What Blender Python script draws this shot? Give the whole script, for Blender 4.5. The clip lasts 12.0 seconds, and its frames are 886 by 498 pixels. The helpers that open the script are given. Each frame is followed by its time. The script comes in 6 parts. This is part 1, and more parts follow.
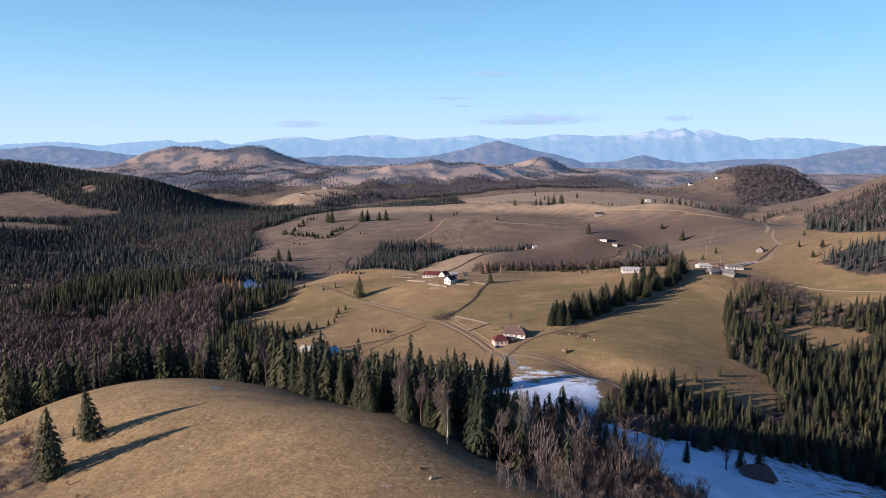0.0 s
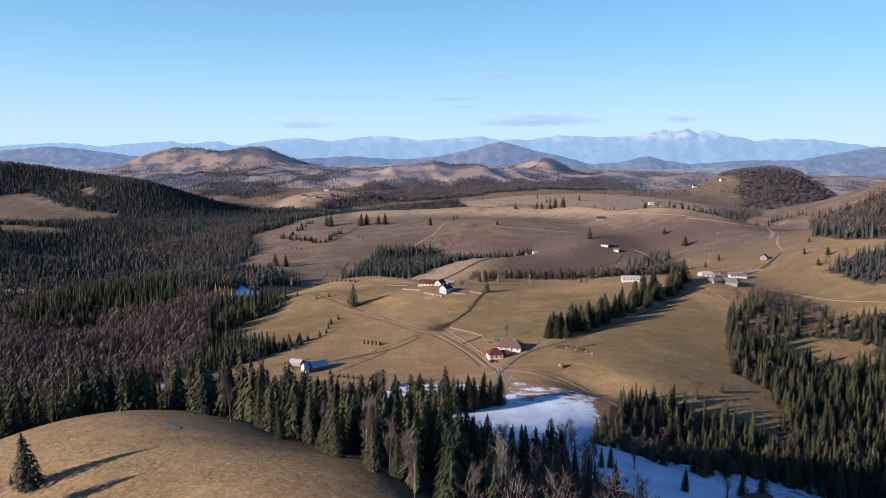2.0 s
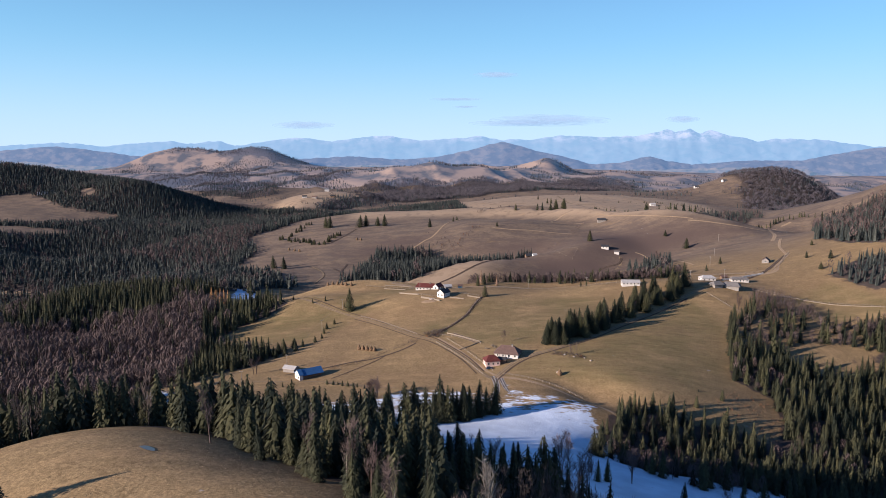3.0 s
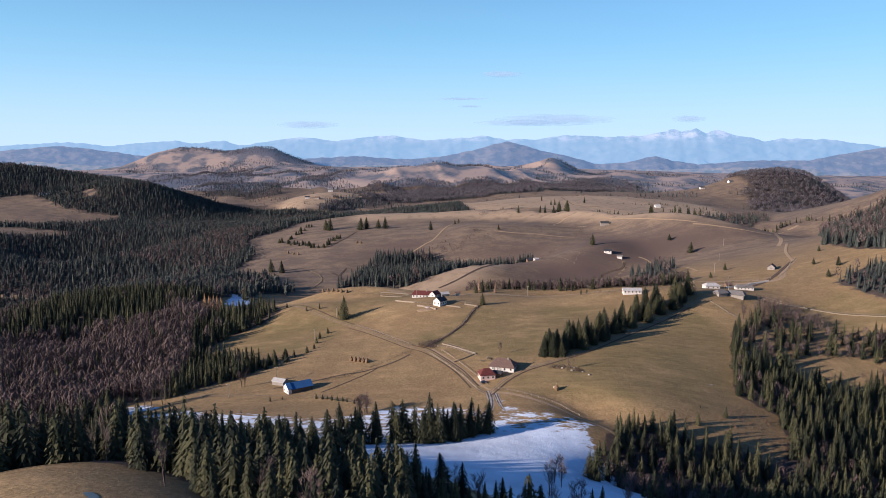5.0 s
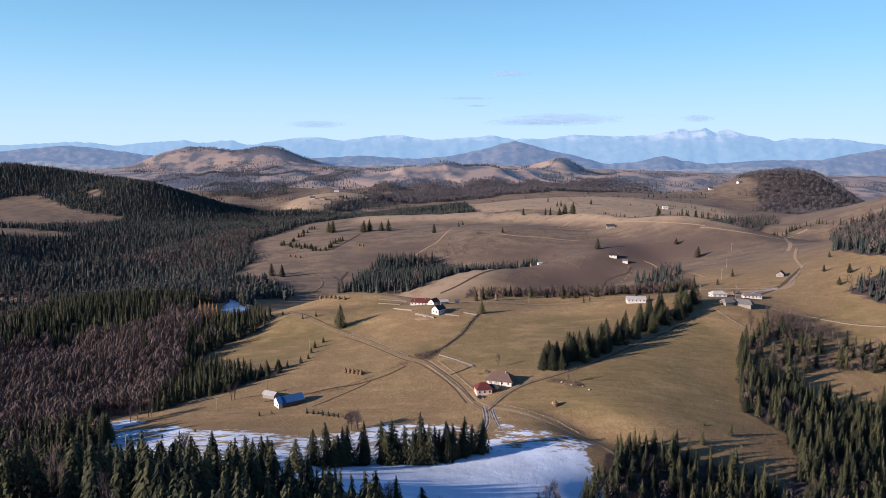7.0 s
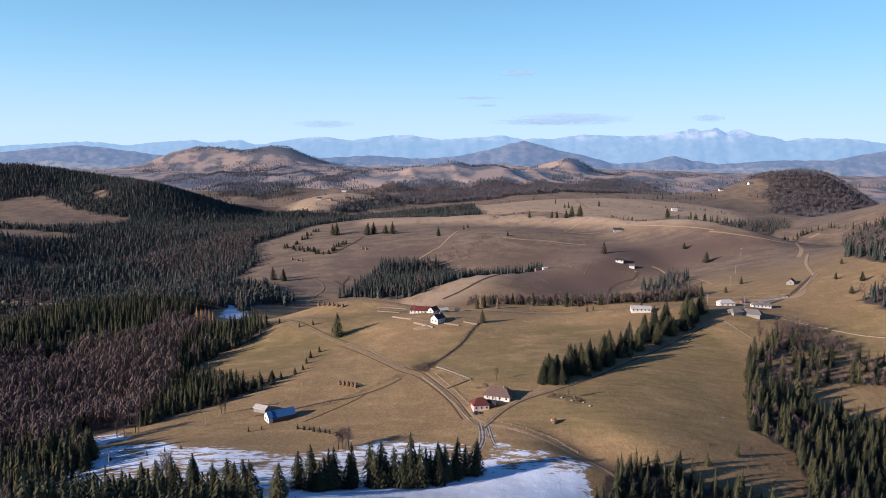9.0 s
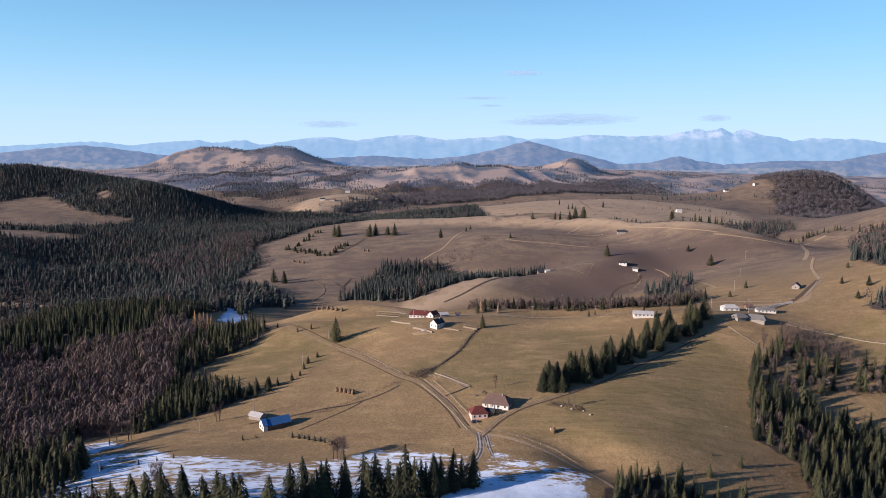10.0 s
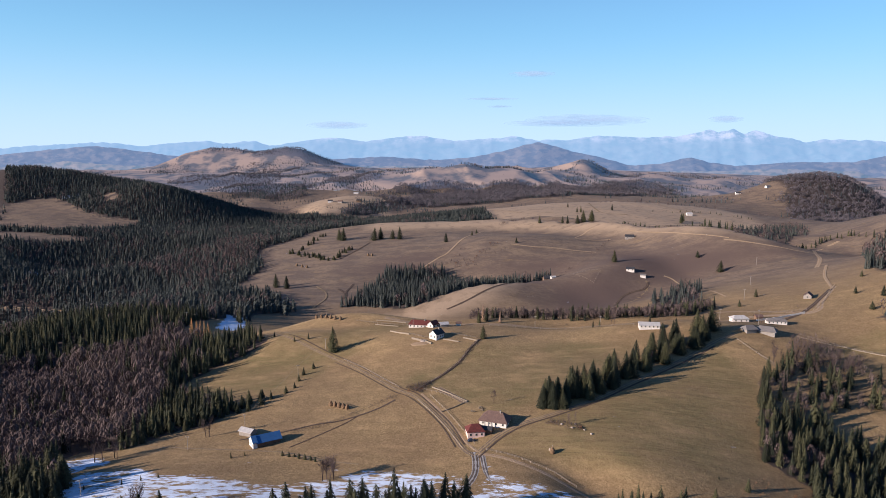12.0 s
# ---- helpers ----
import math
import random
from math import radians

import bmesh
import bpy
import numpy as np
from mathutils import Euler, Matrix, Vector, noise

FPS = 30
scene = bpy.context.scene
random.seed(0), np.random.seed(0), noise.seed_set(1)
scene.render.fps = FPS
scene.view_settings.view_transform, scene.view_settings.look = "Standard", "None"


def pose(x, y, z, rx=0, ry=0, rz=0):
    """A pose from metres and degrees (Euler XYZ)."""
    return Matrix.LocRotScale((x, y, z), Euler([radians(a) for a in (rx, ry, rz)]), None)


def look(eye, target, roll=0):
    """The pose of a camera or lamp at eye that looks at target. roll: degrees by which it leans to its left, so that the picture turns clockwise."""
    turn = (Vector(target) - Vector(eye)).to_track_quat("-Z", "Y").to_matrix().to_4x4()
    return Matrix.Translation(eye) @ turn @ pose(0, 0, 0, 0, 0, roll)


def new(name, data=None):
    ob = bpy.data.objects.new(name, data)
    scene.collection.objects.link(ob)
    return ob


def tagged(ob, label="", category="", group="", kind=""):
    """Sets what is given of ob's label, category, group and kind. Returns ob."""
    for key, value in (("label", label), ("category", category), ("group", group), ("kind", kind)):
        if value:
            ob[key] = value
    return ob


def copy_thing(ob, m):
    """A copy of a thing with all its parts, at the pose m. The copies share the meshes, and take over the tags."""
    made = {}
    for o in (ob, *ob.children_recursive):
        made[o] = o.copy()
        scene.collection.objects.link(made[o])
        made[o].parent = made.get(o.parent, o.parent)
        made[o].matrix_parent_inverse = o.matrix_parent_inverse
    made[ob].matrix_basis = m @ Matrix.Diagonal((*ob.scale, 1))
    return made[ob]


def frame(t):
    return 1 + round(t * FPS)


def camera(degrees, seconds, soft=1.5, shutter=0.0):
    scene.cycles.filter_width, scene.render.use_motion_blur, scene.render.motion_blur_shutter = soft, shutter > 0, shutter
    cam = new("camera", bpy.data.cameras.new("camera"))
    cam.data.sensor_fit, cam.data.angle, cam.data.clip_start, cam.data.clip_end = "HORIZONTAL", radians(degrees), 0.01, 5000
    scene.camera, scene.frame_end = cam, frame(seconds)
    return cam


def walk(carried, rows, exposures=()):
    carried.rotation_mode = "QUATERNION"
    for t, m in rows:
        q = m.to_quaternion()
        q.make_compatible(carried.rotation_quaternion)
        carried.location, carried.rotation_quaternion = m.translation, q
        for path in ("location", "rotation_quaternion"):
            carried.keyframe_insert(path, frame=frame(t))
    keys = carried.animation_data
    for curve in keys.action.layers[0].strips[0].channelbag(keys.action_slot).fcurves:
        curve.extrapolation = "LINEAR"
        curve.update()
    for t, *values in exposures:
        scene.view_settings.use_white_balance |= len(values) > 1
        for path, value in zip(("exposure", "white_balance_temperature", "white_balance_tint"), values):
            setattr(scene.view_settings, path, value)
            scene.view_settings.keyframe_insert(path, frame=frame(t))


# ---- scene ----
cam = camera(64.61, 12.0, soft=0.7)
walk(cam, [
    (0.0, look((0.00, 0.00, 121.00), (0.00, 990.41, -17.18), -0.000)),
    (1.0, look((3.25, 7.01, 123.24), (0.15, 997.48, -14.42), 0.006)),
    (2.0, look((6.59, 14.11, 125.44), (1.20, 1004.58, -12.16), 0.013)),
    (3.0, look((9.99, 21.26, 127.62), (2.04, 1011.67, -10.29), 0.021)),
    (4.0, look((13.44, 28.41, 129.78), (2.05, 1018.71, -8.67), 0.031)),
    (5.0, look((16.91, 35.53, 131.94), (1.02, 1025.67, -7.22), 0.041)),
    (6.0, look((20.41, 42.61, 134.10), (-0.98, 1032.55, -5.83), 0.052)),
    (7.0, look((23.90, 49.66, 136.24), (-3.71, 1039.33, -4.42), 0.065)),
    (8.0, look((27.39, 56.67, 138.38), (-6.84, 1046.04, -2.91), 0.078)),
    (9.0, look((30.86, 63.67, 140.50), (-10.13, 1052.72, -1.24), 0.093)),
    (10.0, look((34.30, 70.69, 142.59), (-13.47, 1059.41, 0.64), 0.108)),
    (11.0, look((37.70, 77.78, 144.62), (-17.03, 1066.16, 2.78), 0.125)),
    (12.0, look((41.06, 85.00, 146.59), (-21.37, 1072.99, 5.21), 0.143)),
], exposures=((0.0, 0.85, 5170, 12), (12.0, 0.85, 5170, 12)))

# ---- sky and sun ----
SUN_ELEVATION, SUN_TOWARDS = 17.3, 25.5  # degrees; the light travels towards +x, turned this far to +y
world = bpy.data.worlds.new("sky")
scene.world = world
world.use_nodes = True
sky = world.node_tree.nodes.new("ShaderNodeTexSky")
sky.sky_type, sky.sun_disc = "NISHITA", False
sky.sun_elevation, sky.sun_rotation = radians(SUN_ELEVATION), radians(-(90 + SUN_TOWARDS))
sky.altitude, sky.air_density, sky.dust_density, sky.ozone_density = 900, 1.0, 0.2, 4.0
# pale winter haze towards the horizon, the same all round
nodes, links = world.node_tree.nodes, world.node_tree.links
way = nodes.new("ShaderNodeTexCoord")
split = nodes.new("ShaderNodeSeparateXYZ")
links.new(way.outputs["Generated"], split.inputs[0])
fade = nodes.new("ShaderNodeMapRange")
fade.interpolation_type = "SMOOTHSTEP"
fade.inputs[1].default_value, fade.inputs[2].default_value, fade.inputs[3].default_value, fade.inputs[4].default_value = 0.0, 0.40, 0.92, 0.0
links.new(split.outputs["Z"], fade.inputs[0])
haze = nodes.new("ShaderNodeMix")
haze.data_type = "RGBA"
links.new(fade.outputs[0], haze.inputs[0])
links.new(sky.outputs[0], haze.inputs[6])
band = nodes.new("ShaderNodeMapRange")
band.interpolation_type = "SMOOTHSTEP"
band.inputs[1].default_value, band.inputs[2].default_value = -0.02, 0.17
links.new(split.outputs["Z"], band.inputs[0])
tone = nodes.new("ShaderNodeMix")
tone.data_type = "RGBA"
tone.inputs[6].default_value, tone.inputs[7].default_value = (6.5, 7.2, 7.1, 1), (3.7, 6.1, 6.7, 1)
links.new(band.outputs[0], tone.inputs[0])
links.new(tone.outputs[2], haze.inputs[7])
links.new(haze.outputs[2], nodes["Background"].inputs[0])
nodes["Background"].inputs[1].default_value = 0.066
sun = new("sun", bpy.data.lights.new("sun", "SUN"))
sun.data.energy, sun.data.angle, sun.data.color = 5.5, radians(0.6), (1.0, 0.74, 0.505)
se, sa = radians(SUN_ELEVATION), radians(SUN_TOWARDS)
sun.matrix_world = look((0, 0, 300), (300 * math.cos(sa) * math.cos(se), 300 * math.sin(sa) * math.cos(se), 300 - 300 * math.sin(se)))
rng = np.random.default_rng(7)


# ---- materials ----
class Shade:
    """A short way to write a node material."""

    def __init__(self, name, rough=0.9):
        self.m = bpy.data.materials.new(name)
        self.m.use_nodes = True
        self.n, self.l = self.m.node_tree.nodes, self.m.node_tree.links
        self.bsdf = self.n["Principled BSDF"]
        self.bsdf.inputs["Roughness"].default_value = rough
        self.bsdf.inputs["Specular IOR Level"].default_value = 0.15
        self.pos = self.n.new("ShaderNodeNewGeometry").outputs["Position"]

    def noise(self, size, detail=3.0, stretch=None, low=0.35, high=0.65, rough=0.55):
        """Noise from 0 to 1, with bumps about as large as size metres."""
        where = self.pos
        if stretch:
            s = self.n.new("ShaderNodeMapping")
            s.inputs["Scale"].default_value, s.inputs["Rotation"].default_value = stretch[:3], (0, 0, radians(stretch[3]))
            self.l.new(where, s.inputs[0])
            where = s.outputs[0]
        t = self.n.new("ShaderNodeTexNoise")
        t.inputs["Scale"].default_value, t.inputs["Detail"].default_value, t.inputs["Roughness"].default_value = 1.0 / size, detail, rough
        self.l.new(where, t.inputs["Vector"])
        return self.ramp(t.outputs["Fac"], low, high)

    def ramp(self, value, low, high):
        r = self.n.new("ShaderNodeMapRange")
        r.inputs[1].default_value, r.inputs[2].default_value = low, high
        self.l.new(value, r.inputs[0])
        return r.outputs[0]

    def attr(self, name):
        a = self.n.new("ShaderNodeAttribute")
        a.attribute_name = name
        return a.outputs["Fac"]

    def math(self, op, a, b):
        q = self.n.new("ShaderNodeMath")
        q.operation = op
        for k, v in enumerate((a, b)):
            if isinstance(v, (int, float)):
                q.inputs[k].default_value = v
            else:
                self.l.new(v, q.inputs[k])
        return q.outputs[0]

    def mix(self, fac, a, b):
        q = self.n.new("ShaderNodeMix")
        q.data_type = "RGBA"
        if isinstance(fac, (int, float)):
            q.inputs[0].default_value = fac
        else:
            self.l.new(fac, q.inputs[0])
        for k, v in ((6, a), (7, b)):
            if isinstance(v, tuple):
                q.inputs[k].default_value = (*v, 1)
            else:
                self.l.new(v, q.inputs[k])
        return q.outputs[2]

    def random(self):
        return self.n.new("ShaderNodeObjectInfo").outputs["Random"]

    def colour(self, c):
        if isinstance(c, tuple):
            self.bsdf.inputs["Base Color"].default_value = (*c, 1)
        else:
            self.l.new(c, self.bsdf.inputs["Base Color"])
        return self

    def bump(self, height, depth, strength=1.0):
        b = self.n.new("ShaderNodeBump")
        b.inputs["Distance"].default_value, b.inputs["Strength"].default_value = depth, strength
        self.l.new(height, b.inputs["Height"])
        self.l.new(b.outputs[0], self.bsdf.inputs["Normal"])
        return self


def plain(name, a, b, size=0.6, rough=0.85, bump=0.0):
    """A surface of two tones, broken up by grain and by stains."""
    s = Shade(name, rough)
    c = s.mix(s.noise(size), a, b)
    grey = tuple(0.7 * v for v in a)
    c = s.mix(s.math("MULTIPLY", s.noise(size * 5), 0.5), c, grey)
    s.colour(c)
    if bump:
        s.bump(s.noise(size * 0.5), bump)
    return s.m


def ground_material():
    s = Shade("meadow_ground", 0.95)
    straw, olive, dun = (0.335, 0.236, 0.117), (0.165, 0.140, 0.060), (0.250, 0.170, 0.092)
    c = s.mix(s.noise(45, 4, low=0.38, high=0.62), straw, dun)
    c = s.mix(s.math("MULTIPLY", s.attr("green"), s.noise(25, 3, low=0.25, high=0.6)), c, olive)
    c = s.mix(s.math("MULTIPLY", s.noise(9, 5, (1, 3.2, 1, 25)), 0.35), c, (0.345, 0.252, 0.124))
    c = s.mix(s.math("MULTIPLY", s.noise(1.1, 5, low=0.40, high=0.66, rough=0.7), 0.8), c, (0.118, 0.078, 0.038))
    c = s.mix(s.math("MULTIPLY", s.noise(0.5, 3, low=0.5, high=0.68, rough=0.7), 0.55), c, (0.10, 0.068, 0.032))
    c = s.mix(s.math("MULTIPLY", s.noise(22, 6, (1, 2.6, 1, 35), low=0.50, high=0.68), 0.38), c, (0.41, 0.28, 0.14))
    c = s.mix(s.math("MULTIPLY", s.noise(4.5, 6, low=0.44, high=0.62, rough=0.75), 0.45), c, (0.17, 0.118, 0.056))
    # dun upland grass, its purple tint standing for distance haze
    hazy_upland = s.mix(s.noise(30, 5, (1, 1.8, 1, 20), low=0.4, high=0.6), (0.212, 0.158, 0.108), (0.134, 0.102, 0.080))
    hazy_upland = s.mix(s.math("MULTIPLY", s.noise(5, 6, (1, 1.6, 1, 20), low=0.42, high=0.64, rough=0.75), 0.7), hazy_upland, (0.105, 0.075, 0.054))
    c = s.mix(s.math("MULTIPLY", s.attr("hazy_upland"), s.noise(16, 5, low=0.15, high=0.4)), c, hazy_upland)
    # paler fields; on the brow this partly paints the sunlight
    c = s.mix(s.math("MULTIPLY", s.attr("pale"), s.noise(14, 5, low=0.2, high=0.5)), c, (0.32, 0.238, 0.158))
    # shade on the hillside, put into the ground as a darker brown
    c = s.mix(s.math("MULTIPLY", s.attr("slope_shade"), s.noise(40, 6, low=0.1, high=0.42)), c, (0.100, 0.072, 0.060))
    c = s.mix(s.math("MULTIPLY", s.math("MULTIPLY", s.attr("rows"), 0.55), s.noise(3.0, 2, (0.12, 2.2, 1, 28), low=0.45, high=0.6)), c, (0.24, 0.178, 0.078))
    litter = s.mix(s.noise(2.5, 4), (0.080, 0.062, 0.054), (0.055, 0.044, 0.038))
    c = s.mix(s.ramp(s.math("ADD", s.attr("litter"), s.math("MULTIPLY", s.noise(6, 4), 0.4)), 0.55, 0.8), c, litter)
    cover = s.math("ADD", s.math("MULTIPLY", s.attr("snow"), 1.25), s.math("MULTIPLY", s.math("SUBTRACT", s.noise(3.2, 7, (0.45, 1.3, 1, -20), low=0.3, high=0.7, rough=0.7), 0.5), 1.0))
    cover = s.math("ADD", cover, s.math("MULTIPLY", s.math("SUBTRACT", s.noise(17, 3), 0.5), 0.35))
    white = s.mix(s.noise(14, 4), (0.68, 0.75, 0.86), (0.52, 0.58, 0.68))
    c = s.mix(s.ramp(cover, 0.54, 0.74), c, white)
    s.colour(c)
    s.bump(s.math("ADD", s.noise(0.9, 5, (0.9, 1.15, 1, 35), low=0.25, high=0.75, rough=0.7), s.math("MULTIPLY", s.noise(5, 4, low=0.2, high=0.8), 1.8)), 0.20, 0.5)
    return s.m


def foliage(name, dark, light, bare=False):
    s = Shade(name, 0.8)
    c = s.mix(s.attr("tone"), dark, light)
    c = s.mix(s.math("MULTIPLY", s.noise(9.0 if bare else 1.1, 2), 0.3 if bare else 0.5), c, tuple(0.55 * v for v in dark))
    s.colour(c)
    return s.m


GROUND = ground_material()
NEEDLES = foliage("spruce_needles", (0.020, 0.025, 0.017), (0.094, 0.090, 0.042))
TWIGS = foliage("bare_twigs", (0.078, 0.058, 0.054), (0.135, 0.100, 0.092), True)
SCRUB_TWIGS = foliage("scrub_twigs", (0.078, 0.060, 0.052), (0.150, 0.118, 0.104), True)
RUST = foliage("russet_scrub", (0.14, 0.062, 0.03), (0.22, 0.12, 0.06))
LARCH = foliage("larch_gold", (0.38, 0.21, 0.085), (0.48, 0.29, 0.13))
STRAWY = foliage("buff_needles", (0.23, 0.15, 0.10), (0.33, 0.225, 0.15))
# foliage of the farther woods, with distance haze mixed into its colour
VALLEY_HAZE_NEEDLES = foliage("valley_haze_needles", (0.034, 0.042, 0.042), (0.092, 0.098, 0.082))
FAR_HAZE_TWIGS = foliage("far_haze_twigs", (0.090, 0.080, 0.088), (0.142, 0.124, 0.132), True)
FAR_HAZE_NEEDLES = foliage("far_haze_needles", (0.040, 0.050, 0.054), (0.085, 0.096, 0.094))
BARK = plain("spruce_bark", (0.085, 0.058, 0.04), (0.14, 0.10, 0.075), 0.3, bump=0.02)
PALE_BARK = plain("birch_bark", (0.52, 0.47, 0.40), (0.36, 0.31, 0.25), 0.5)


# ---- the lie of the land: swells and hollows over a valley floor at -15 m ----
LAND = []


def swell(x, y, rx, ry, turn, rise):
    LAND.append((x, y, rx, ry, radians(turn), rise))


swell(-8, 158, 34, 30, -40, 1.6); swell(-45, 40, 36, 36, 0, -21.6); swell(-33, 50, 36, 36, 0, 31.5); swell(-19, 57, 36, 36, 0, -40.5)
swell(-4, 60, 36, 36, 0, 3.6); swell(12, 59, 36, 36, 0, 29.5); swell(27, 54, 36, 36, 0, -37.1)
swell(40, 45, 36, 36, 0, 4.0); swell(-56, 64, 45, 45, 0, 4.4); swell(-38, 76, 45, 45, 0, -0.6)
swell(-17, 84, 45, 45, 0, 20.5); swell(6, 85, 45, 45, 0, -22.2); swell(27, 81, 45, 45, 0, -15.8)
swell(47, 71, 45, 45, 0, 41.4); swell(64, 56, 45, 45, 0, -5.2); swell(-91, 80, 58, 58, 0, 18.9)
swell(-67, 101, 58, 58, 0, -31.5); swell(-39, 115, 58, 58, 0, -18.5); swell(-8, 121, 58, 58, 0, 23.2)
swell(24, 119, 58, 58, 0, -47.2); swell(54, 109, 58, 58, 0, 61.5); swell(80, 91, 58, 58, 0, -48.6)
swell(-113, 129, 76, 76, 0, -62.2); swell(-76, 154, 76, 76, 0, 115.3); swell(-34, 168, 76, 76, 0, -81.5)
swell(11, 171, 76, 76, 0, 52.3); swell(55, 163, 76, 76, 0, -23.9); swell(95, 143, 76, 76, 0, 28.5)
swell(129, 113, 76, 76, 0, 15.1); swell(-136, 203, 102, 102, 0, 19.3); swell(-78, 231, 102, 102, 0, -21.1)
swell(-16, 243, 102, 102, 0, 57.8); swell(48, 239, 102, 102, 0, -46.6); swell(108, 219, 102, 102, 0, 49.2)
swell(161, 183, 102, 102, 0, -39.4); swell(-228, 260, 139, 139, 0, -27.4); swell(-153, 311, 139, 139, 0, 26.4)
swell(-68, 340, 139, 139, 0, 0.5); swell(23, 346, 139, 139, 0, -36.3); swell(111, 328, 139, 139, 0, 56.7)
swell(192, 288, 139, 139, 0, -67.4); swell(260, 228, 139, 139, 0, 43.2); swell(-370, 324, 191, 191, 0, -35.9)
swell(-273, 409, 191, 191, 0, 15.9); swell(-158, 466, 191, 191, 0, -45.6); swell(-32, 491, 191, 191, 0, 47.5)
swell(96, 482, 191, 191, 0, -19.3); swell(218, 441, 191, 191, 0, 30.1); swell(324, 370, 191, 191, 0, -64.2)
swell(-461, 525, 265, 265, 0, -70.4); swell(-309, 626, 265, 265, 0, 141.2); swell(-136, 685, 265, 265, 0, -92.4)
swell(46, 697, 265, 265, 0, 39.1); swell(225, 661, 265, 265, 0, -0.6); swell(388, 581, 265, 265, 0, 10.5)
swell(525, 461, 265, 265, 0, -5.1); swell(-746, 654, 371, 371, 0, 19.8); swell(-551, 825, 371, 371, 0, -118.1)
swell(-319, 939, 371, 371, 0, 41.5); swell(-65, 990, 371, 371, 0, -20.4); swell(194, 973, 371, 371, 0, 28.5)
swell(439, 890, 371, 371, 0, -69.7); swell(654, 746, 371, 371, 0, 94.0); swell(-939, 1050, 521, 521, 0, 14.8)
swell(-681, 1233, 521, 521, 0, 23.9); swell(-390, 1353, 521, 521, 0, -39.5); swell(-79, 1406, 521, 521, 0, 69.1)
swell(236, 1389, 521, 521, 0, -4.9); swell(539, 1301, 521, 521, 0, -45.2); swell(815, 1149, 521, 521, 0, 8.4)
swell(1050, 939, 521, 521, 0, 201.2); swell(-1491, 1333, 734, 734, 0, -53.2); swell(-1157, 1631, 734, 734, 0, 29.6)
swell(-765, 1848, 734, 734, 0, 26.9); swell(-335, 1972, 734, 734, 0, -88.6); swell(112, 1997, 734, 734, 0, 16.0)
swell(554, 1922, 734, 734, 0, 79.9); swell(967, 1750, 734, 734, 0, -26.0); swell(1333, 1491, 734, 734, 0, 7.3)
swell(-1892, 2118, 1036, 1036, 0, 13.3); swell(-1374, 2486, 1036, 1036, 0, -74.7); swell(-786, 2729, 1036, 1036, 0, -25.3)
swell(-159, 2836, 1036, 1036, 0, 32.9); swell(476, 2800, 1036, 1036, 0, -14.9); swell(1087, 2624, 1036, 1036, 0, -14.5)
swell(1643, 2316, 1036, 1036, 0, -67.9); swell(2118, 1892, 1036, 1036, 0, -30.2); swell(-3007, 2687, 1466, 1466, 0, 32.2)
swell(-2334, 3289, 1466, 1466, 0, 27.3); swell(-1543, 3726, 1466, 1466, 0, -16.6); swell(-676, 3976, 1466, 1466, 0, 38.9)
swell(226, 4026, 1466, 1466, 0, 14.8); swell(1116, 3875, 1466, 1466, 0, 16.5); swell(1951, 3530, 1466, 1466, 0, 2.1)
swell(2687, 3007, 1466, 1466, 0, -70.6); swell(492, 87, 320, 320, 0, 17.3); swell(383, -321, 320, 320, 0, 128.2)
swell(0, -500, 320, 320, 0, -30.0); swell(-383, -321, 320, 320, 0, 28.0); swell(-492, 87, 320, 320, 0, 62.9)
swell(-1250, 1980, 420, 220, -5, 145.4); swell(-820, 2030, 260, 170, -12, 42.4); swell(-1080, 1880, 160, 110, 0, -30.5)
swell(-800, 1830, 160, 100, 0, 54.4); swell(-1150, 1640, 300, 90, 0, 18.9); swell(1070, 2371, 190, 240, 0, 111.7)
swell(1180, 2371, 110, 200, 0, 46.0); swell(900, 2340, 170, 220, 10, 35.0); swell(1330, 2371, 140, 250, 0, 30.4)
swell(565, 4000, 120, 260, 0, 62.9); swell(720, 4000, 200, 260, 0, -15.1); swell(300, 3900, 300, 300, 0, 17.7)
swell(66, 3337, 260, 200, 0, 45.3); swell(-250, 3320, 260, 200, 0, 26.2); swell(-30, 2897, 250, 150, 0, -27.2)
swell(-1740, 4550, 170, 250, 0, 80.3); swell(-1560, 4550, 170, 250, 0, 93.1); swell(-1300, 4550, 170, 250, 0, 102.8)
swell(-1130, 4550, 150, 250, 0, 76.1); swell(-1900, 4550, 180, 250, 0, 74.0); swell(-960, 4520, 150, 250, 0, 27.2)
swell(-1600, 4200, 500, 160, 0, -20.1); swell(-400, 2330, 200, 150, 0, 61.3); swell(-440, 2180, 150, 100, 0, 25.8)
swell(-460, 2050, 150, 80, 0, 31.0); swell(350, 1010, 110, 90, -20, 34.5); swell(220, 1120, 140, 100, -10, 8.6)
swell(90, 1090, 120, 90, 0, 16.9); swell(560, 950, 120, 90, 0, -39.3); swell(165, 880, 90, 70, 0, -37.7)
swell(-20, 930, 110, 60, 10, -9.2); swell(-640, 1040, 150, 90, 0, 39.6); swell(-680, 1300, 170, 120, 0, -49.4)
swell(640, 1560, 200, 150, 0, -12.6); swell(430, 740, 90, 90, 0, -1.2); swell(103, 333, 28, 22, 0, -12.6)
swell(150, 350, 40, 25, 0, -14.5); swell(90, 390, 25, 15, -30, -6.7); swell(-62, 190, 30, 26, 0, -2.4)
swell(0, 120, 30, 40, 40, 11.1); swell(-90, 150, 30, 40, 0, -6.7); swell(240, 480, 45, 30, 0, 2.1)
swell(30, 720, 140, 40, 0, -5.5); swell(0, 580, 60, 35, 0, 11.1); swell(180, 590, 80, 35, 0, 11.5)
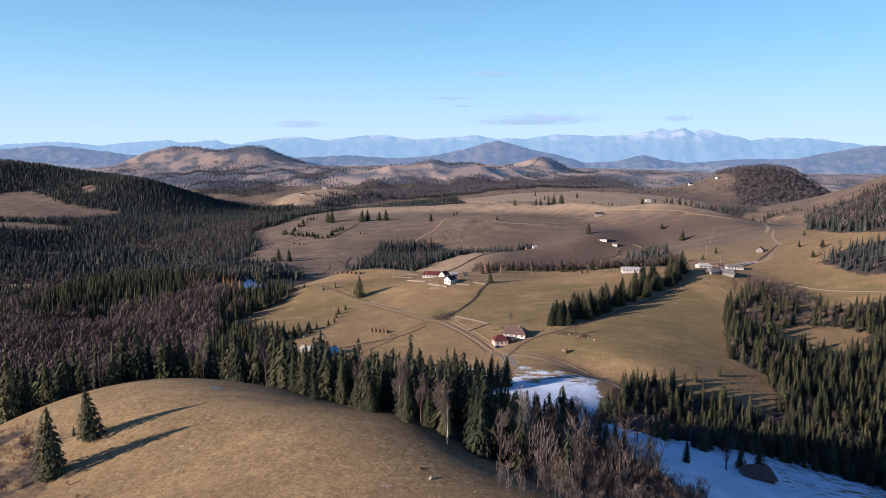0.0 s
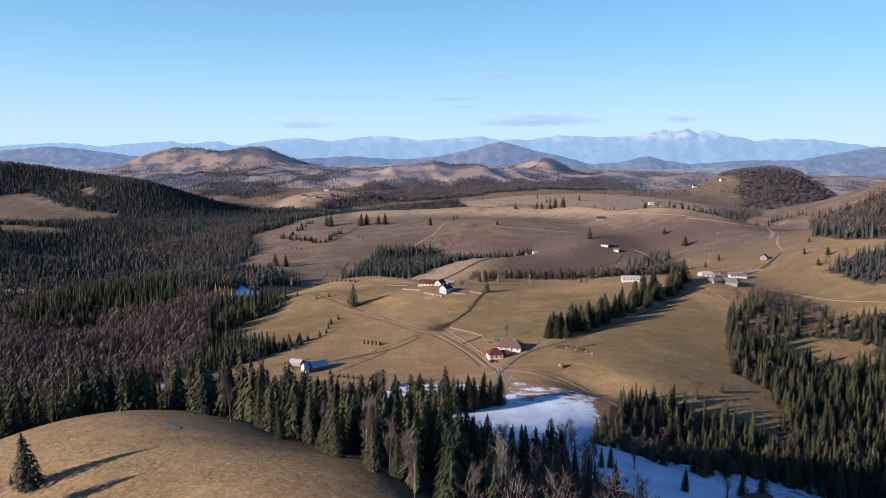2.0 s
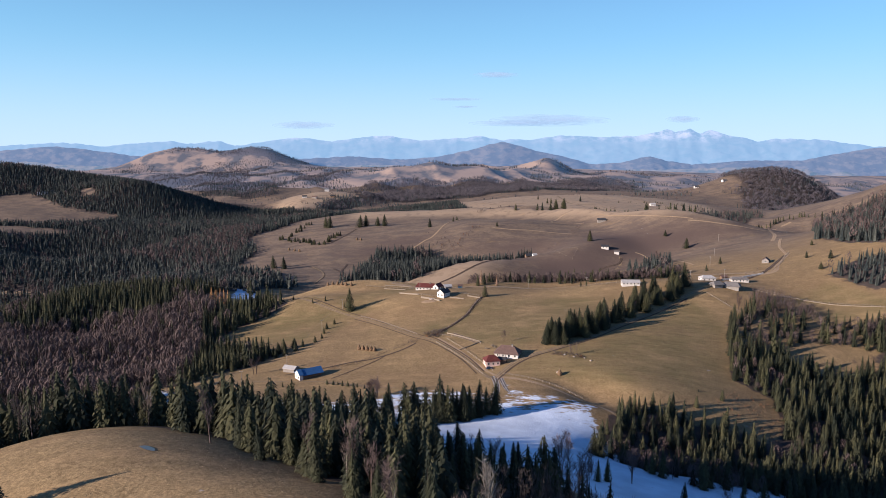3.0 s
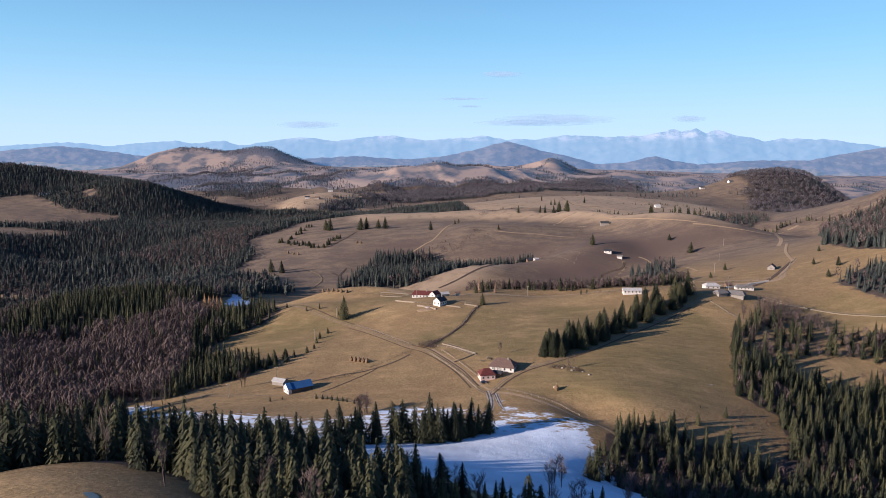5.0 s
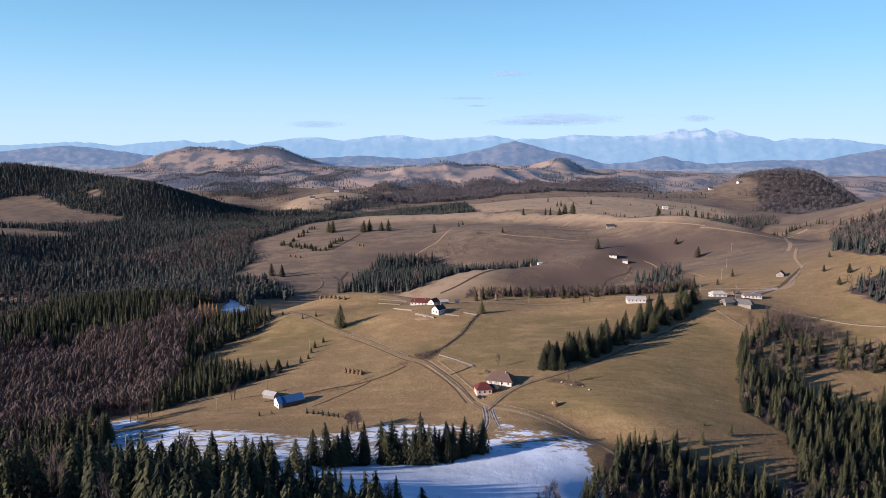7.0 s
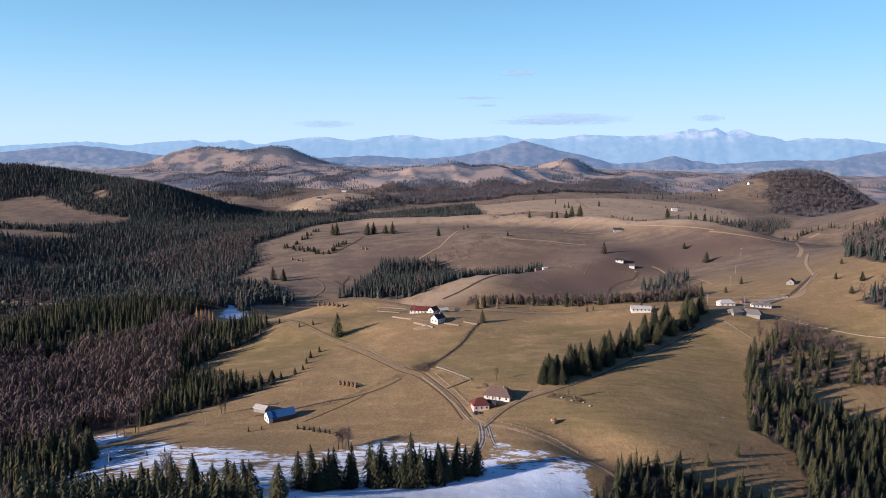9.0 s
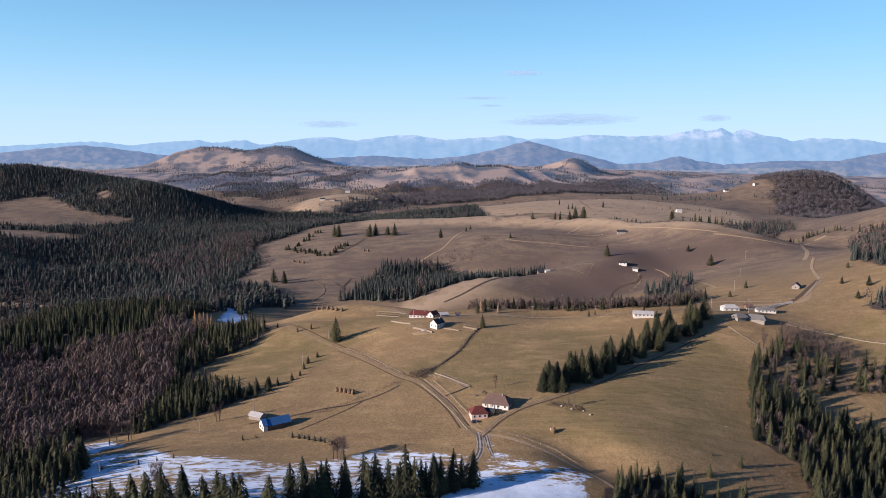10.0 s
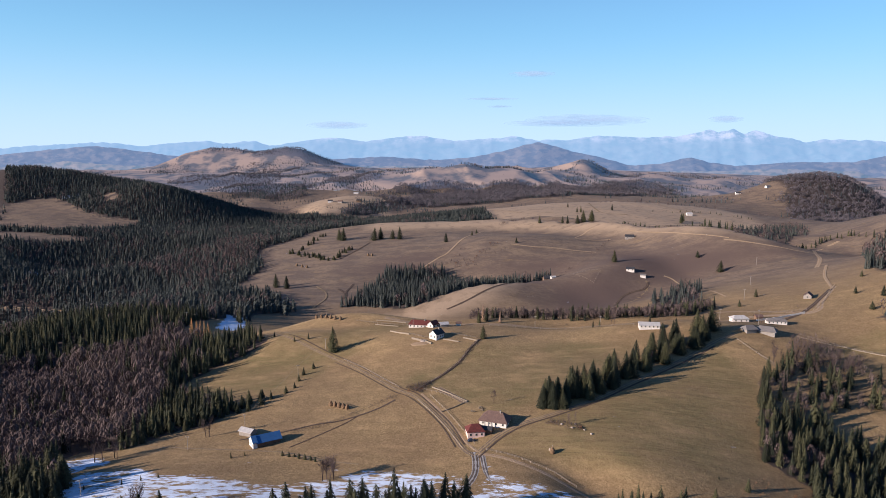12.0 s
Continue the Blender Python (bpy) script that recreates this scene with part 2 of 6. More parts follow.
swell(-20, 165, 25, 20, -40, -2.0); swell(40, 150, 25, 60, -50, -9.3); swell(-110, 600, 55, 28, 0, 13.8)
swell(-35, 622, 50, 26, 0, 11.7); swell(45, 625, 55, 26, 0, 19.5); swell(130, 632, 60, 28, 0, 6.0)
swell(-60, 770, 90, 45, 0, -10.1); swell(100, 790, 80, 40, 0, -15.0); swell(-280, 560, 50, 40, 0, -19.3)
swell(200, 940, 60, 50, 0, 19.0); swell(415, 1050, 70, 60, 0, -13.7); swell(-560, 2090, 110, 60, -20, -46.2)
swell(-700, 2200, 120, 70, 0, 22.7); swell(300, 430, 50, 40, 0, 3.9); swell(300, 570, 45, 40, 0, -5.5)
swell(-673, 1100, 110, 60, 0, -24.4); swell(-200, 480, 60, 50, 0, -9.2); swell(810, 1900, 150, 120, 0, -24.7)
swell(60, 90, 35, 40, 0, -20.8); swell(100, 150, 45, 40, 0, -20.6); swell(200, 230, 60, 60, 0, 17.4)
swell(-60, 225, 40, 25, 0, 1.0); swell(470, 1080, 90, 60, 0, 5.1); swell(-170, 1325, 80, 42, 0, 8.4)
swell(-60, 1325, 80, 42, 0, 4.1); swell(40, 1305, 80, 42, -10, 11.4); swell(140, 1265, 80, 42, -30, 15.7)
swell(230, 1175, 80, 42, -48, 24.7); swell(310, 1075, 80, 42, -45, 18.0); swell(390, 1015, 80, 42, -30, 5.8)
swell(-30, 1445, 85, 55, 0, 2.9); swell(70, 1425, 85, 55, -10, 11.6); swell(170, 1385, 85, 55, -30, 23.9)
swell(260, 1295, 85, 55, -48, 24.7); swell(340, 1195, 85, 55, -45, 32.8); swell(420, 1135, 85, 55, -30, 22.8)
swell(60, 860, 110, 45, 12, 12.4); swell(160, 895, 70, 45, 0, 29.9); swell(50, 700, 140, 28, 0, -6.3)
swell(150, 725, 80, 35, 0, -12.9); swell(40, 945, 110, 22, 8, -8.1); swell(200, 1480, 300, 110, 0, -9.6)
swell(-50, 1620, 250, 110, 0, -16.2); swell(450, 1330, 140, 90, 0, 5.4); swell(-60, 710, 80, 30, 0, -4.1)
swell(60, 622, 120, 20, 0, -13.3); swell(-60, 640, 70, 18, 0, 5.1); swell(-20, 60, 130, 130, 0, 82.5)
swell(0, -60, 70, 70, 0, 5.1); swell(0, 10, 50, 50, 0, -12.1); swell(-80, 30, 60, 60, 0, -10.8)
swell(80, 10, 60, 60, 0, -5.6); swell(-130, 100, 60, 60, 0, 21.9); swell(0, -250, 180, 180, 0, 26.7)
swell(200, -60, 140, 140, 0, -19.3); swell(-200, -60, 140, 140, 0, -33.0); swell(250, 150, 110, 110, 0, -13.3)
swell(-260, 150, 110, 110, 0, 14.5); swell(0, -800, 420, 420, 0, 43.8); swell(-350, -350, 250, 250, 0, 9.8)
swell(350, -350, 250, 250, 0, -82.6); swell(-80, 650, 60, 30, 0, 16.4)
LAND = np.array(LAND)


BROWS = []


def brow(points, sharp, length):
    """A crest through (x, y, drop): the ground falls away behind it by drop metres and rises again at length."""
    BROWS.append((points, sharp, length))


def falls(x, y):
    """How far the ground lies lower behind the crests."""
    out = np.zeros(x.shape)
    for points, sharp, length in BROWS:
        best, drop, back = np.full(x.shape, 1e9), np.zeros(x.shape), np.zeros(x.shape)
        for (ax, ay, ad), (bx, by, bd) in zip(points, points[1:]):
            ux, uy = bx - ax, by - ay
            t = np.clip(((x - ax) * ux + (y - ay) * uy) / (ux * ux + uy * uy), 0, 1)
            d = np.hypot(x - ax - t * ux, y - ay - t * uy)
            m = d < best
            best, drop = np.where(m, d, best), np.where(m, ad + (bd - ad) * t, drop)
            back = np.where(m, ux * (y - ay) - uy * (x - ax) > 0, back)
        f = np.clip(1 - best / length, 0, 1)
        out += np.where(back > 0, drop * (1 - np.exp(-best / sharp)) * f * f * (3 - 2 * f), 0)
    return out


def worn(x, y):
    """Small folds and gullies, deeper on the far hills."""
    far = np.clip((y - 700) / 500, 0, 1)
    farther = np.clip((y - 2100) / 900, 0, 1) * np.clip((4450 - y) / 300, 0, 1)
    u, v = x + 24 * np.sin(y / 71 + 1) + 13 * np.sin(x / 43), y + 27 * np.sin(x / 83 + 2) + 11 * np.sin(y / 37)
    out = (0.12 + 0.28 * far) * (np.sin(u / 17 + v / 29) + 0.8 * np.sin(v / 15 - u / 41 + 2))
    out += 0.7 * far * (1 - 2 * np.abs(np.sin(u / 61 + v / 133 + 0.6)))
    out += 1.9 * farther * (3.5 * (1 - 2 * np.abs(np.sin(u / 130 - v / 290))) + 2 * np.sin(v / 95 + u / 210) + 3 * (1 - 2 * np.abs(np.sin(u / 66 + v / 150 + 1))))
    return out


brow([(-200, 1330, 0), (-170, 1330, 7), (-60, 1330, 11), (40, 1310, 14), (140, 1270, 14), (230, 1180, 14), (310, 1080, 12), (390, 1020, 8), (440, 960, 0)], 25, 320)
brow([(-60, 795, 0), (-42, 800, 4), (-8, 830, 6), (28, 850, 7), (66, 870, 7), (106, 890, 6), (159, 905, 3), (200, 925, 0)], 12, 90)
brow([(205, 825, 0), (224, 841, 3), (255, 860, 6), (289, 882, 8), (323, 890, 8), (378, 905, 5), (410, 915, 0)], 12, 90)
brow([(-50, 1960, 0), (23, 1960, 15), (168, 1960, 28), (312, 1960, 28), (455, 1930, 24), (583, 1880, 10), (620, 1860, 0)], 45, 420)
brow([(-640, 950, 0), (-562, 985, 12), (-516, 1080, 18), (-480, 1200, 18), (-430, 1290, 16), (-360, 1340, 9), (-290, 1350, 0)], 40, 260)


def height(x, y):
    """The ground's height at arrays of places."""
    x, y = np.atleast_1d(np.asarray(x, float)), np.atleast_1d(np.asarray(y, float))
    if x.size < 4:
        c, s = np.cos(LAND[:, 4]), np.sin(LAND[:, 4])
        dx, dy = x[:, None] - LAND[:, 0], y[:, None] - LAND[:, 1]
        return worn(x, y) - falls(x, y) - 15.0 + (LAND[:, 5] * np.exp(-(((dx * c + dy * s) / LAND[:, 2]) ** 2) - ((dy * c - dx * s) / LAND[:, 3]) ** 2)).sum(1)
    out = worn(x, y) - falls(x, y) - 15.0
    for cx, cy, rx, ry, turn, rise in LAND:
        c, s = math.cos(turn), math.sin(turn)
        u, v = ((x - cx) * c + (y - cy) * s) / rx, ((y - cy) * c - (x - cx) * s) / ry
        out += rise * np.exp(-u * u - v * v)
    return out


def ground_z(x, y):
    return float(height(x, y)[0])


def inside(x, y, poly, soft=0.0):
    """1 inside a plan polygon, 0 outside, with an edge soft metres wide."""
    p = np.array(poly, float)
    q = np.roll(p, -1, 0)
    odd, near = np.zeros(x.shape, bool), np.full(x.shape, 1e9)
    for (ax, ay), (bx, by) in zip(p, q):
        cross = ((ay > y) != (by > y)) & (x < (bx - ax) * (y - ay) / (by - ay + 1e-9) + ax)
        odd ^= cross
        if soft:
            t = np.clip(((x - ax) * (bx - ax) + (y - ay) * (by - ay)) / ((bx - ax) ** 2 + (by - ay) ** 2), 0, 1)
            near = np.minimum(near, np.hypot(x - ax - t * (bx - ax), y - ay - t * (by - ay)))
    return np.clip(0.5 + np.where(odd, near, -near) / soft, 0, 1) if soft else odd.astype(float)


# plan polygons, in metres
KNOLL_WOOD = [(-128, 172), (-100, 196), (-75, 204), (-45, 190), (-25, 172), (-5, 148), (12, 127), (26, 118), (42, 126), (52, 160), (50, 186), (26, 206), (2, 226), (-20, 244), (-46, 266), (-72, 290), (-110, 310), (-170, 330), (-230, 330), (-270, 260), (-200, 180)]
LEFT_WOOD = [(-232, 326), (-150, 332), (-146, 365), (-168, 395), (-195, 407), (-176, 430), (-150, 428), (-136, 451), (-120, 459), (-112, 472), (-106, 482), (-134, 502), (-168, 524), (-161, 540), (-153, 559), (-138, 572), (-124, 588), (-150, 622), (-186, 660), (-190, 760), (-165, 800), (-204, 868), (-277, 920), (-275, 1013), (-320, 1180), (-287, 1258), (-251, 1372), (-159, 1415), (9, 1412), (60, 1500), (30, 1850), (-200, 2000), (-420, 2010), (-560, 2190), (-720, 2260), (-1400, 2260), (-1650, 2050), (-1100, 1250), (-560, 560), (-300, 300)]
LEFT_GAPS = [[(-1180, 1780), (-1088, 1851), (-1015, 1802), (-922, 1712), (-767, 1686), (-777, 1611), (-832, 1570), (-888, 1516), (-1020, 1540)], [(-1020, 1500), (-847, 1472), (-735, 1458), (-819, 1398), (-920, 1370)], [(-951, 1852), (-892, 1815), (-874, 1778), (-915, 1779)], [(-610, 953), (-551, 949), (-476, 920), (-326, 718), (-336, 710), (-484, 910), (-553, 939), (-610, 944)], [(-720, 1180), (-640, 1190), (-600, 1130), (-680, 1110)], [(-216, 644), (-200, 612), (-156, 616), (-172, 664), (-186, 704), (-204, 735), (-226, 691)]]
HAMLET = [(-560, 2100), (-300, 2140), (-260, 2320), (-480, 2900), (-640, 2760)]
SPUR = [(-560, 1150), (-470, 1080), (-330, 960), (-290, 1040), (-330, 1190), (-300, 1270), (-420, 1340)]
BEECH = [(-323, 567), (-304, 578), (-271, 591), (-245, 594), (-229, 600), (-218, 626), (-204, 650), (-182, 616), (-184, 583), (-184, 545), (-168, 512), (-160, 470), (-158, 436), (-170, 412), (-230, 408), (-330, 440), (-430, 560)]
RIGHT_WOOD = [(84, 348), (100, 378), (122, 378), (140, 373), (162, 378), (190, 396), (200, 415), (180, 426), (192, 463), (208, 508), (240, 542), (275, 520), (340, 525), (440, 545), (520, 480), (440, 350), (330, 312), (260, 290), (190, 285), (176, 298), (150, 300), (120, 288), (99, 291), (90, 308), (83, 334)]
RIGHT_GAPS = [[(150, 403), (176, 431), (192, 421), (197, 394), (184, 370), (160, 374)], [(231, 477), (268, 490), (300, 486), (292, 462), (256, 450), (231, 458)]]
HILL_WOOD = [(-114, 826), (-96, 925), (-91, 978), (-20, 980), (14, 945), (135, 938), (84, 925), (27, 862), (-12, 826), (-49, 812)]
DELL_WOOD = [(187, 722), (205, 765), (230, 800), (259, 861), (262, 820), (240, 740), (218, 690)]
BANK_WOOD = [(404, 765), (402, 705), (432, 650), (600, 660), (720, 800), (640, 1020), (548, 1025), (470, 900)]
CLUMP_WOOD = [(334, 616), (343, 597), (350, 575), (420, 560), (430, 640), (372, 642)]
BELT_WOOD = [(362, 1010), (400, 1000), (450, 1060), (540, 1200), (600, 1400), (560, 1420), (470, 1260), (400, 1120)]
DOME_WOOD = [(935, 2260), (895, 2140), (830, 1950), (790, 1760), (1000, 1650), (1150, 1750), (1320, 2000), (1480, 2300), (1350, 2620), (1020, 2620), (940, 2420)]
FAR_WOOD = [(-300, 2317), (-245, 2216), (-72, 2300), (110, 2300), (350, 2380), (560, 2480), (600, 2850), (300, 2990), (-80, 2990), (-230, 2700)]
NOTCH_WOOD = [(-340, 2800), (-344, 3015), (-253, 3056), (-160, 3100), (-109, 3054), (-36, 3024), (58, 3033), (129, 3064), (198, 3016), (265, 2969), (351, 3150), (396, 2900), (569, 3155), (694, 3428), (856, 3245), (800, 2900), (560, 2860), (300, 2850), (-100, 2850)]
DALE_WOOD = [(-1500, 3700), (-1100, 3560), (-700, 3600), (-760, 3720), (-1100, 3800)]
RIM_WOOD = [(-60, 3330), (60, 3340), (170, 3330), (200, 3390), (60, 3420), (-80, 3400)]
COMB_WOOD = [(-1400, 4380), (-1180, 4400), (-950, 4330), (-860, 4420), (-900, 4560), (-1100, 4620), (-1350, 4620), (-1480, 4540)]
KNOB_WOOD = [(600, 3950), (690, 3900), (820, 3900), (900, 3980), (760, 4060), (620, 4040)]
PLAIN_WOOD = [(-1150, 3200), (-820, 3150), (-560, 3180), (-480, 3260), (-800, 3300), (-1100, 3290)]
VALE_WOOD = [(-1192, 3288), (-1019, 3330), (-755, 3208), (-673, 2799), (-791, 2740), (-1005, 2909)]
SCRUB_BAND = [(-1583, 3537), (-1458, 3765), (-1079, 3816), (-937, 3325), (-1254, 3312), (-1391, 3198)]
SLOPE_BAND = [(-731, 3355), (-645, 3622), (-448, 3391), (-425, 3220), (-612, 3167)]
MESA_CAP = [(-1810, 4430), (-1705, 4530), (-1467, 4565), (-1286, 4450), (-1328, 4400), (-1523, 4450), (-1729, 4420)]
MESA_GULLY = [(-1614, 4248), (-1328, 4324), (-999, 4113), (-1060, 3960), (-1427, 4180)]
WEDGE_WOOD = [(-375, 2035), (-361, 2178), (-276, 2266), (-256, 2167), (-324, 2058)]
SNOW = [
    [(-12, 346), (18, 360), (36, 374), (44, 400), (60, 386), (88, 376), (82, 350), (90, 336), (108, 318), (128, 303), (170, 318), (200, 316), (240, 300), (200, 230), (120, 200), (70, 170), (58, 205), (42, 248), (14, 270), (-36, 285), (-70, 300), (-60, 322), (-20, 330)],
    [(-186, 407), (-174, 420), (-154, 409), (-162, 394), (-112, 389), (-88, 387), (-60, 378), (-28, 386), (-7, 398), (12, 394), (32, 386), (34, 372), (18, 358), (-8, 346), (-38, 318), (-110, 322), (-150, 335)],
    [(-214, 742), (-198, 752), (-176, 690), (-180, 664), (-196, 672)],
    [(-1075, 1880), (-1015, 1880), (-1010, 1845), (-1060, 1840)],
    [(-740, 1190), (-660, 1190), (-610, 1125), (-690, 1105)],
]
KNOLL_HEATH = [(-112, 170), (-98, 162), (-84, 150), (-76, 138), (-75, 124), (-90, 112), (-112, 118)]
DRIFTS = [
    [(-172, 419), (-154, 419), (-146, 405), (-166, 404)],
    [(-160, 396), (-127, 400), (-112, 394), (-117, 386), (-90, 378), (-70, 366), (-132, 356), (-150, 368)],
    [(-30, 397), (-12, 400), (0, 396), (-4, 384), (-26, 386)],
]
# hillside patches whose shade is painted as darker ground
SHADED_SLOPES = [[(201, 1038), (272, 990), (346, 956), (319, 911), (248, 889), (177, 872)], [(-138, 983), (-85, 1037), (-15, 1049), (-45, 986), (-76, 968)], [(234, 918), (284, 984), (349, 970), (405, 939), (332, 916), (270, 892), (239, 882)], [(33, 985), (144, 1006), (181, 957), (125, 960), (69, 958)], [(105, 880), (173, 906), (229, 894), (180, 770), (123, 806), (101, 816)], [(140, 950), (220, 1000), (330, 985), (260, 930), (180, 925)]]
# pale pastures, and crests whose sunlit look is partly put into the colour
PALE_TOPS = [[(0, 1480), (620, 1480), (640, 1760), (560, 1960), (300, 1990), (0, 1960)], [(-170, 1275), (40, 1255), (140, 1220), (230, 1125), (310, 1035), (390, 980), (400, 1010), (320, 1095), (240, 1195), (150, 1285), (40, 1330), (-170, 1350)], [(-70, 775), (-10, 775), (40, 815), (75, 868), (60, 872), (20, 848), (-45, 804)], [(-520, 2050), (-250, 2080), (-260, 2300), (-500, 2500)]]
GREEN = [[(40, 415), (80, 450), (200, 555), (210, 510), (190, 465), (176, 425), (160, 404), (110, 398)], [(-20, 500), (40, 570), (150, 560), (78, 470), (50, 450)], [(-170, 530), (-110, 600), (-20, 620), (-60, 555), (-90, 500), (-130, 500)], [(250, 560), (330, 600), (360, 540), (280, 530)], [(268, 576), (275, 578), (307, 545), (297, 525), (278, 544), (258, 532), (266, 557)]]


def axis(first, dense_from, dense_to, last, step, growth):
    mid = list(np.arange(dense_from, dense_to, step))
    low, high, s = [], [], step
    at = dense_from
    while at > first:
        s *= growth
        at -= s
        low.append(max(at, first))
    at, s = mid[-1], step
    while at < last:
        s = min(s * growth, 30)
        at += s
        high.append(min(at, last))
    return np.array(low[::-1] + mid + high)


def sheet(name, xs, ys, material, cover=True):
    gx, gy = np.meshgrid(xs, ys)
    x, y = gx.ravel(), gy.ravel()
    z = height(x, y)
    mesh = bpy.data.meshes.new(name)
    nx, ny = len(xs), len(ys)
    i = (np.arange(ny - 1)[:, None] * nx + np.arange(nx - 1)).ravel()
    quads = np.stack([i, i + 1, i + nx + 1, i + nx], 1)
    if cover:
        woods = [KNOLL_WOOD, RIGHT_WOOD, HILL_WOOD, DELL_WOOD, BANK_WOOD, CLUMP_WOOD, BELT_WOOD, DOME_WOOD, FAR_WOOD, VALE_WOOD, WEDGE_WOOD]
        litter = np.max([inside(x, y, w, 6 if w in (KNOLL_WOOD, RIGHT_WOOD) else 12) for w in woods], 0)
        left = inside(x, y, LEFT_WOOD, 10)
        for gap in LEFT_GAPS:
            left *= 1 - inside(x, y, gap, 10)
        litter = np.maximum(litter, left)
        for gap in RIGHT_GAPS:
            litter *= 1 - 0.7 * inside(x, y, gap, 6)
        litter *= 1 - 0.65 * inside(x, y, [(208, 462), (198, 520), (245, 552), (310, 545), (310, 485)], 12)
        litter = np.maximum(litter, 0.52 * inside(x, y, KNOLL_HEATH, 12))
        snow = np.max([inside(x, y, w, 9) for w in SNOW], 0)
        snow *= 1 - 0.58 * np.clip((x - 10) / 40, 0, 1) * np.clip((y - 345) / 30, 0, 1)
        snow *= 1 - 0.45 * inside(x, y, SNOW[1], 10)
        snow *= 1 - 0.4 * np.clip((x - 105) / 50, 0, 1)
        snow = np.maximum(snow, 0.62 * np.max([inside(x, y, w, 7) for w in DRIFTS], 0))
        # two of these masks put hillside shade and distance haze into the ground colour
        masks = {"litter": litter, "snow": snow, "slope_shade": np.max([inside(x, y, w, 60) for w in SHADED_SLOPES], 0), "pale": np.max([inside(x, y, w, 30) for w in PALE_TOPS], 0), "hazy_upland": np.clip((y - 690) / 160, 0, 1), "green": np.max([inside(x, y, w, 12) for w in GREEN], 0), "rows": inside(x, y, GREEN[0], 20)}
        z = z + 0.25 * snow
    else:
        masks = {"woods": np.max([inside(x, y, w, 40) for w in (NOTCH_WOOD, RIM_WOOD, COMB_WOOD, KNOB_WOOD, PLAIN_WOOD, DALE_WOOD, VALE_WOOD, SCRUB_BAND, SLOPE_BAND)], 0)}
    mesh.from_pydata(np.stack([x, y, z], 1).tolist(), [], quads.tolist())
    if masks:
        for key, value in masks.items():
            mesh.attributes.new(key, "FLOAT", "POINT").data.foreach_set("value", value.astype(np.float32))
    mesh.polygons.foreach_set("use_smooth", np.ones(len(quads), bool))
    mesh.materials.append(material)
    return new(name, mesh)


XS = axis(-4300, -230, 330, 4300, 2.7, 1.05)
YS = axis(-900, 60, 660, 3000, 2.7, 1.035)
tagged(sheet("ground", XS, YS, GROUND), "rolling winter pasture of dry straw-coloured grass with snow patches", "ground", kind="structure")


# ---- distance: hills and mountains behind the valley, their blue haze a glow of the material ----
def distant(name, tones, air, haze_glow, size):
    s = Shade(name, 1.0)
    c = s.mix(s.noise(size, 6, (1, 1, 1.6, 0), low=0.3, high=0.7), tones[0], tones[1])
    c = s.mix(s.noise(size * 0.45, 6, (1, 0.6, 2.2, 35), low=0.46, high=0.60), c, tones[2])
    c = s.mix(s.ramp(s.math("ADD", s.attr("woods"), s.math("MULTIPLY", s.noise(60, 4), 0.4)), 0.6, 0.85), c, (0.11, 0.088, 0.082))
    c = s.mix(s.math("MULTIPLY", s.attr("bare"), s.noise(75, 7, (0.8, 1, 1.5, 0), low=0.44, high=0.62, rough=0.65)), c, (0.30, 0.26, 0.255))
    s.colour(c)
    # no air is modelled: the surface itself emits the blue of distance
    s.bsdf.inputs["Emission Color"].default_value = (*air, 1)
    s.bsdf.inputs["Emission Strength"].default_value = haze_glow
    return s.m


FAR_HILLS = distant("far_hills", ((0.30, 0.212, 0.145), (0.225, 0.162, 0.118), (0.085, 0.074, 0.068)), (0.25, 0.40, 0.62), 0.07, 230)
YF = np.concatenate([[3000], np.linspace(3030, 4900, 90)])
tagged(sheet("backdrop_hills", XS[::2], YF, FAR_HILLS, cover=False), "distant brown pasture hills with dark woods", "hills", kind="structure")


def range_of(name, label, y, depth, foot, peaks, rough, material, seed, snowline=999):
    """A mountain range: a profile through peaks (x, height), worn into spurs and gullies."""
    xs = np.arange(-4200, 4200, 14.0)
    px, ph = zip(*peaks)
    crest = np.interp(xs, px, ph)
    rows = 34
    verts, faces, bare = [], [], []
    for j in range(rows):
        f = j / (rows - 1)
        for i, x in enumerate(xs):
            n = noise.fractal(Vector(((x + 60 * f) / 210 + seed, f * 2.4, seed)), 0.9, 2.1, 5)
            turn = noise.noise(Vector((x / 520, 0.0, seed + 5)))
            g = abs(noise.fractal(Vector(((x - (430 * turn + 90) * f) / 190 + seed, f * 1.6, 3.0 + seed)), 1.0, 2.0, 4))
            g = 0.6 * g + 0.4 * abs(noise.noise(Vector(((x + (380 * turn + 210) * f) / 150, f * 2.2, 9.0 + seed))))
            jag = noise.fractal(Vector((x / 60, 0.0, seed)), 1.0, 2.0, 4) * rough
            h = foot + (crest[i] + jag - foot) * (f**0.8) + (n * rough * 6 - g * rough * 13) * f * (1 - f) * 2.0
            verts.append((x, y + depth * f, h))
            bare.append(max(0.0, min(1.0, (h - snowline) / 70)))
    m = len(xs)
    for j in range(rows - 1):
        for i in range(m - 1):
            a = j * m + i
            faces.append((a, a + 1, a + m + 1, a + m))
    mesh = bpy.data.meshes.new(name)
    mesh.from_pydata(verts, [], faces)
    mesh.attributes.new("bare", "FLOAT", "POINT").data.foreach_set("value", np.array(bare, np.float32))
    mesh.polygons.foreach_set("use_smooth", np.ones(len(faces), bool))
    mesh.materials.append(material)
    return tagged(new(name, mesh), label, "mountains", kind="structure")


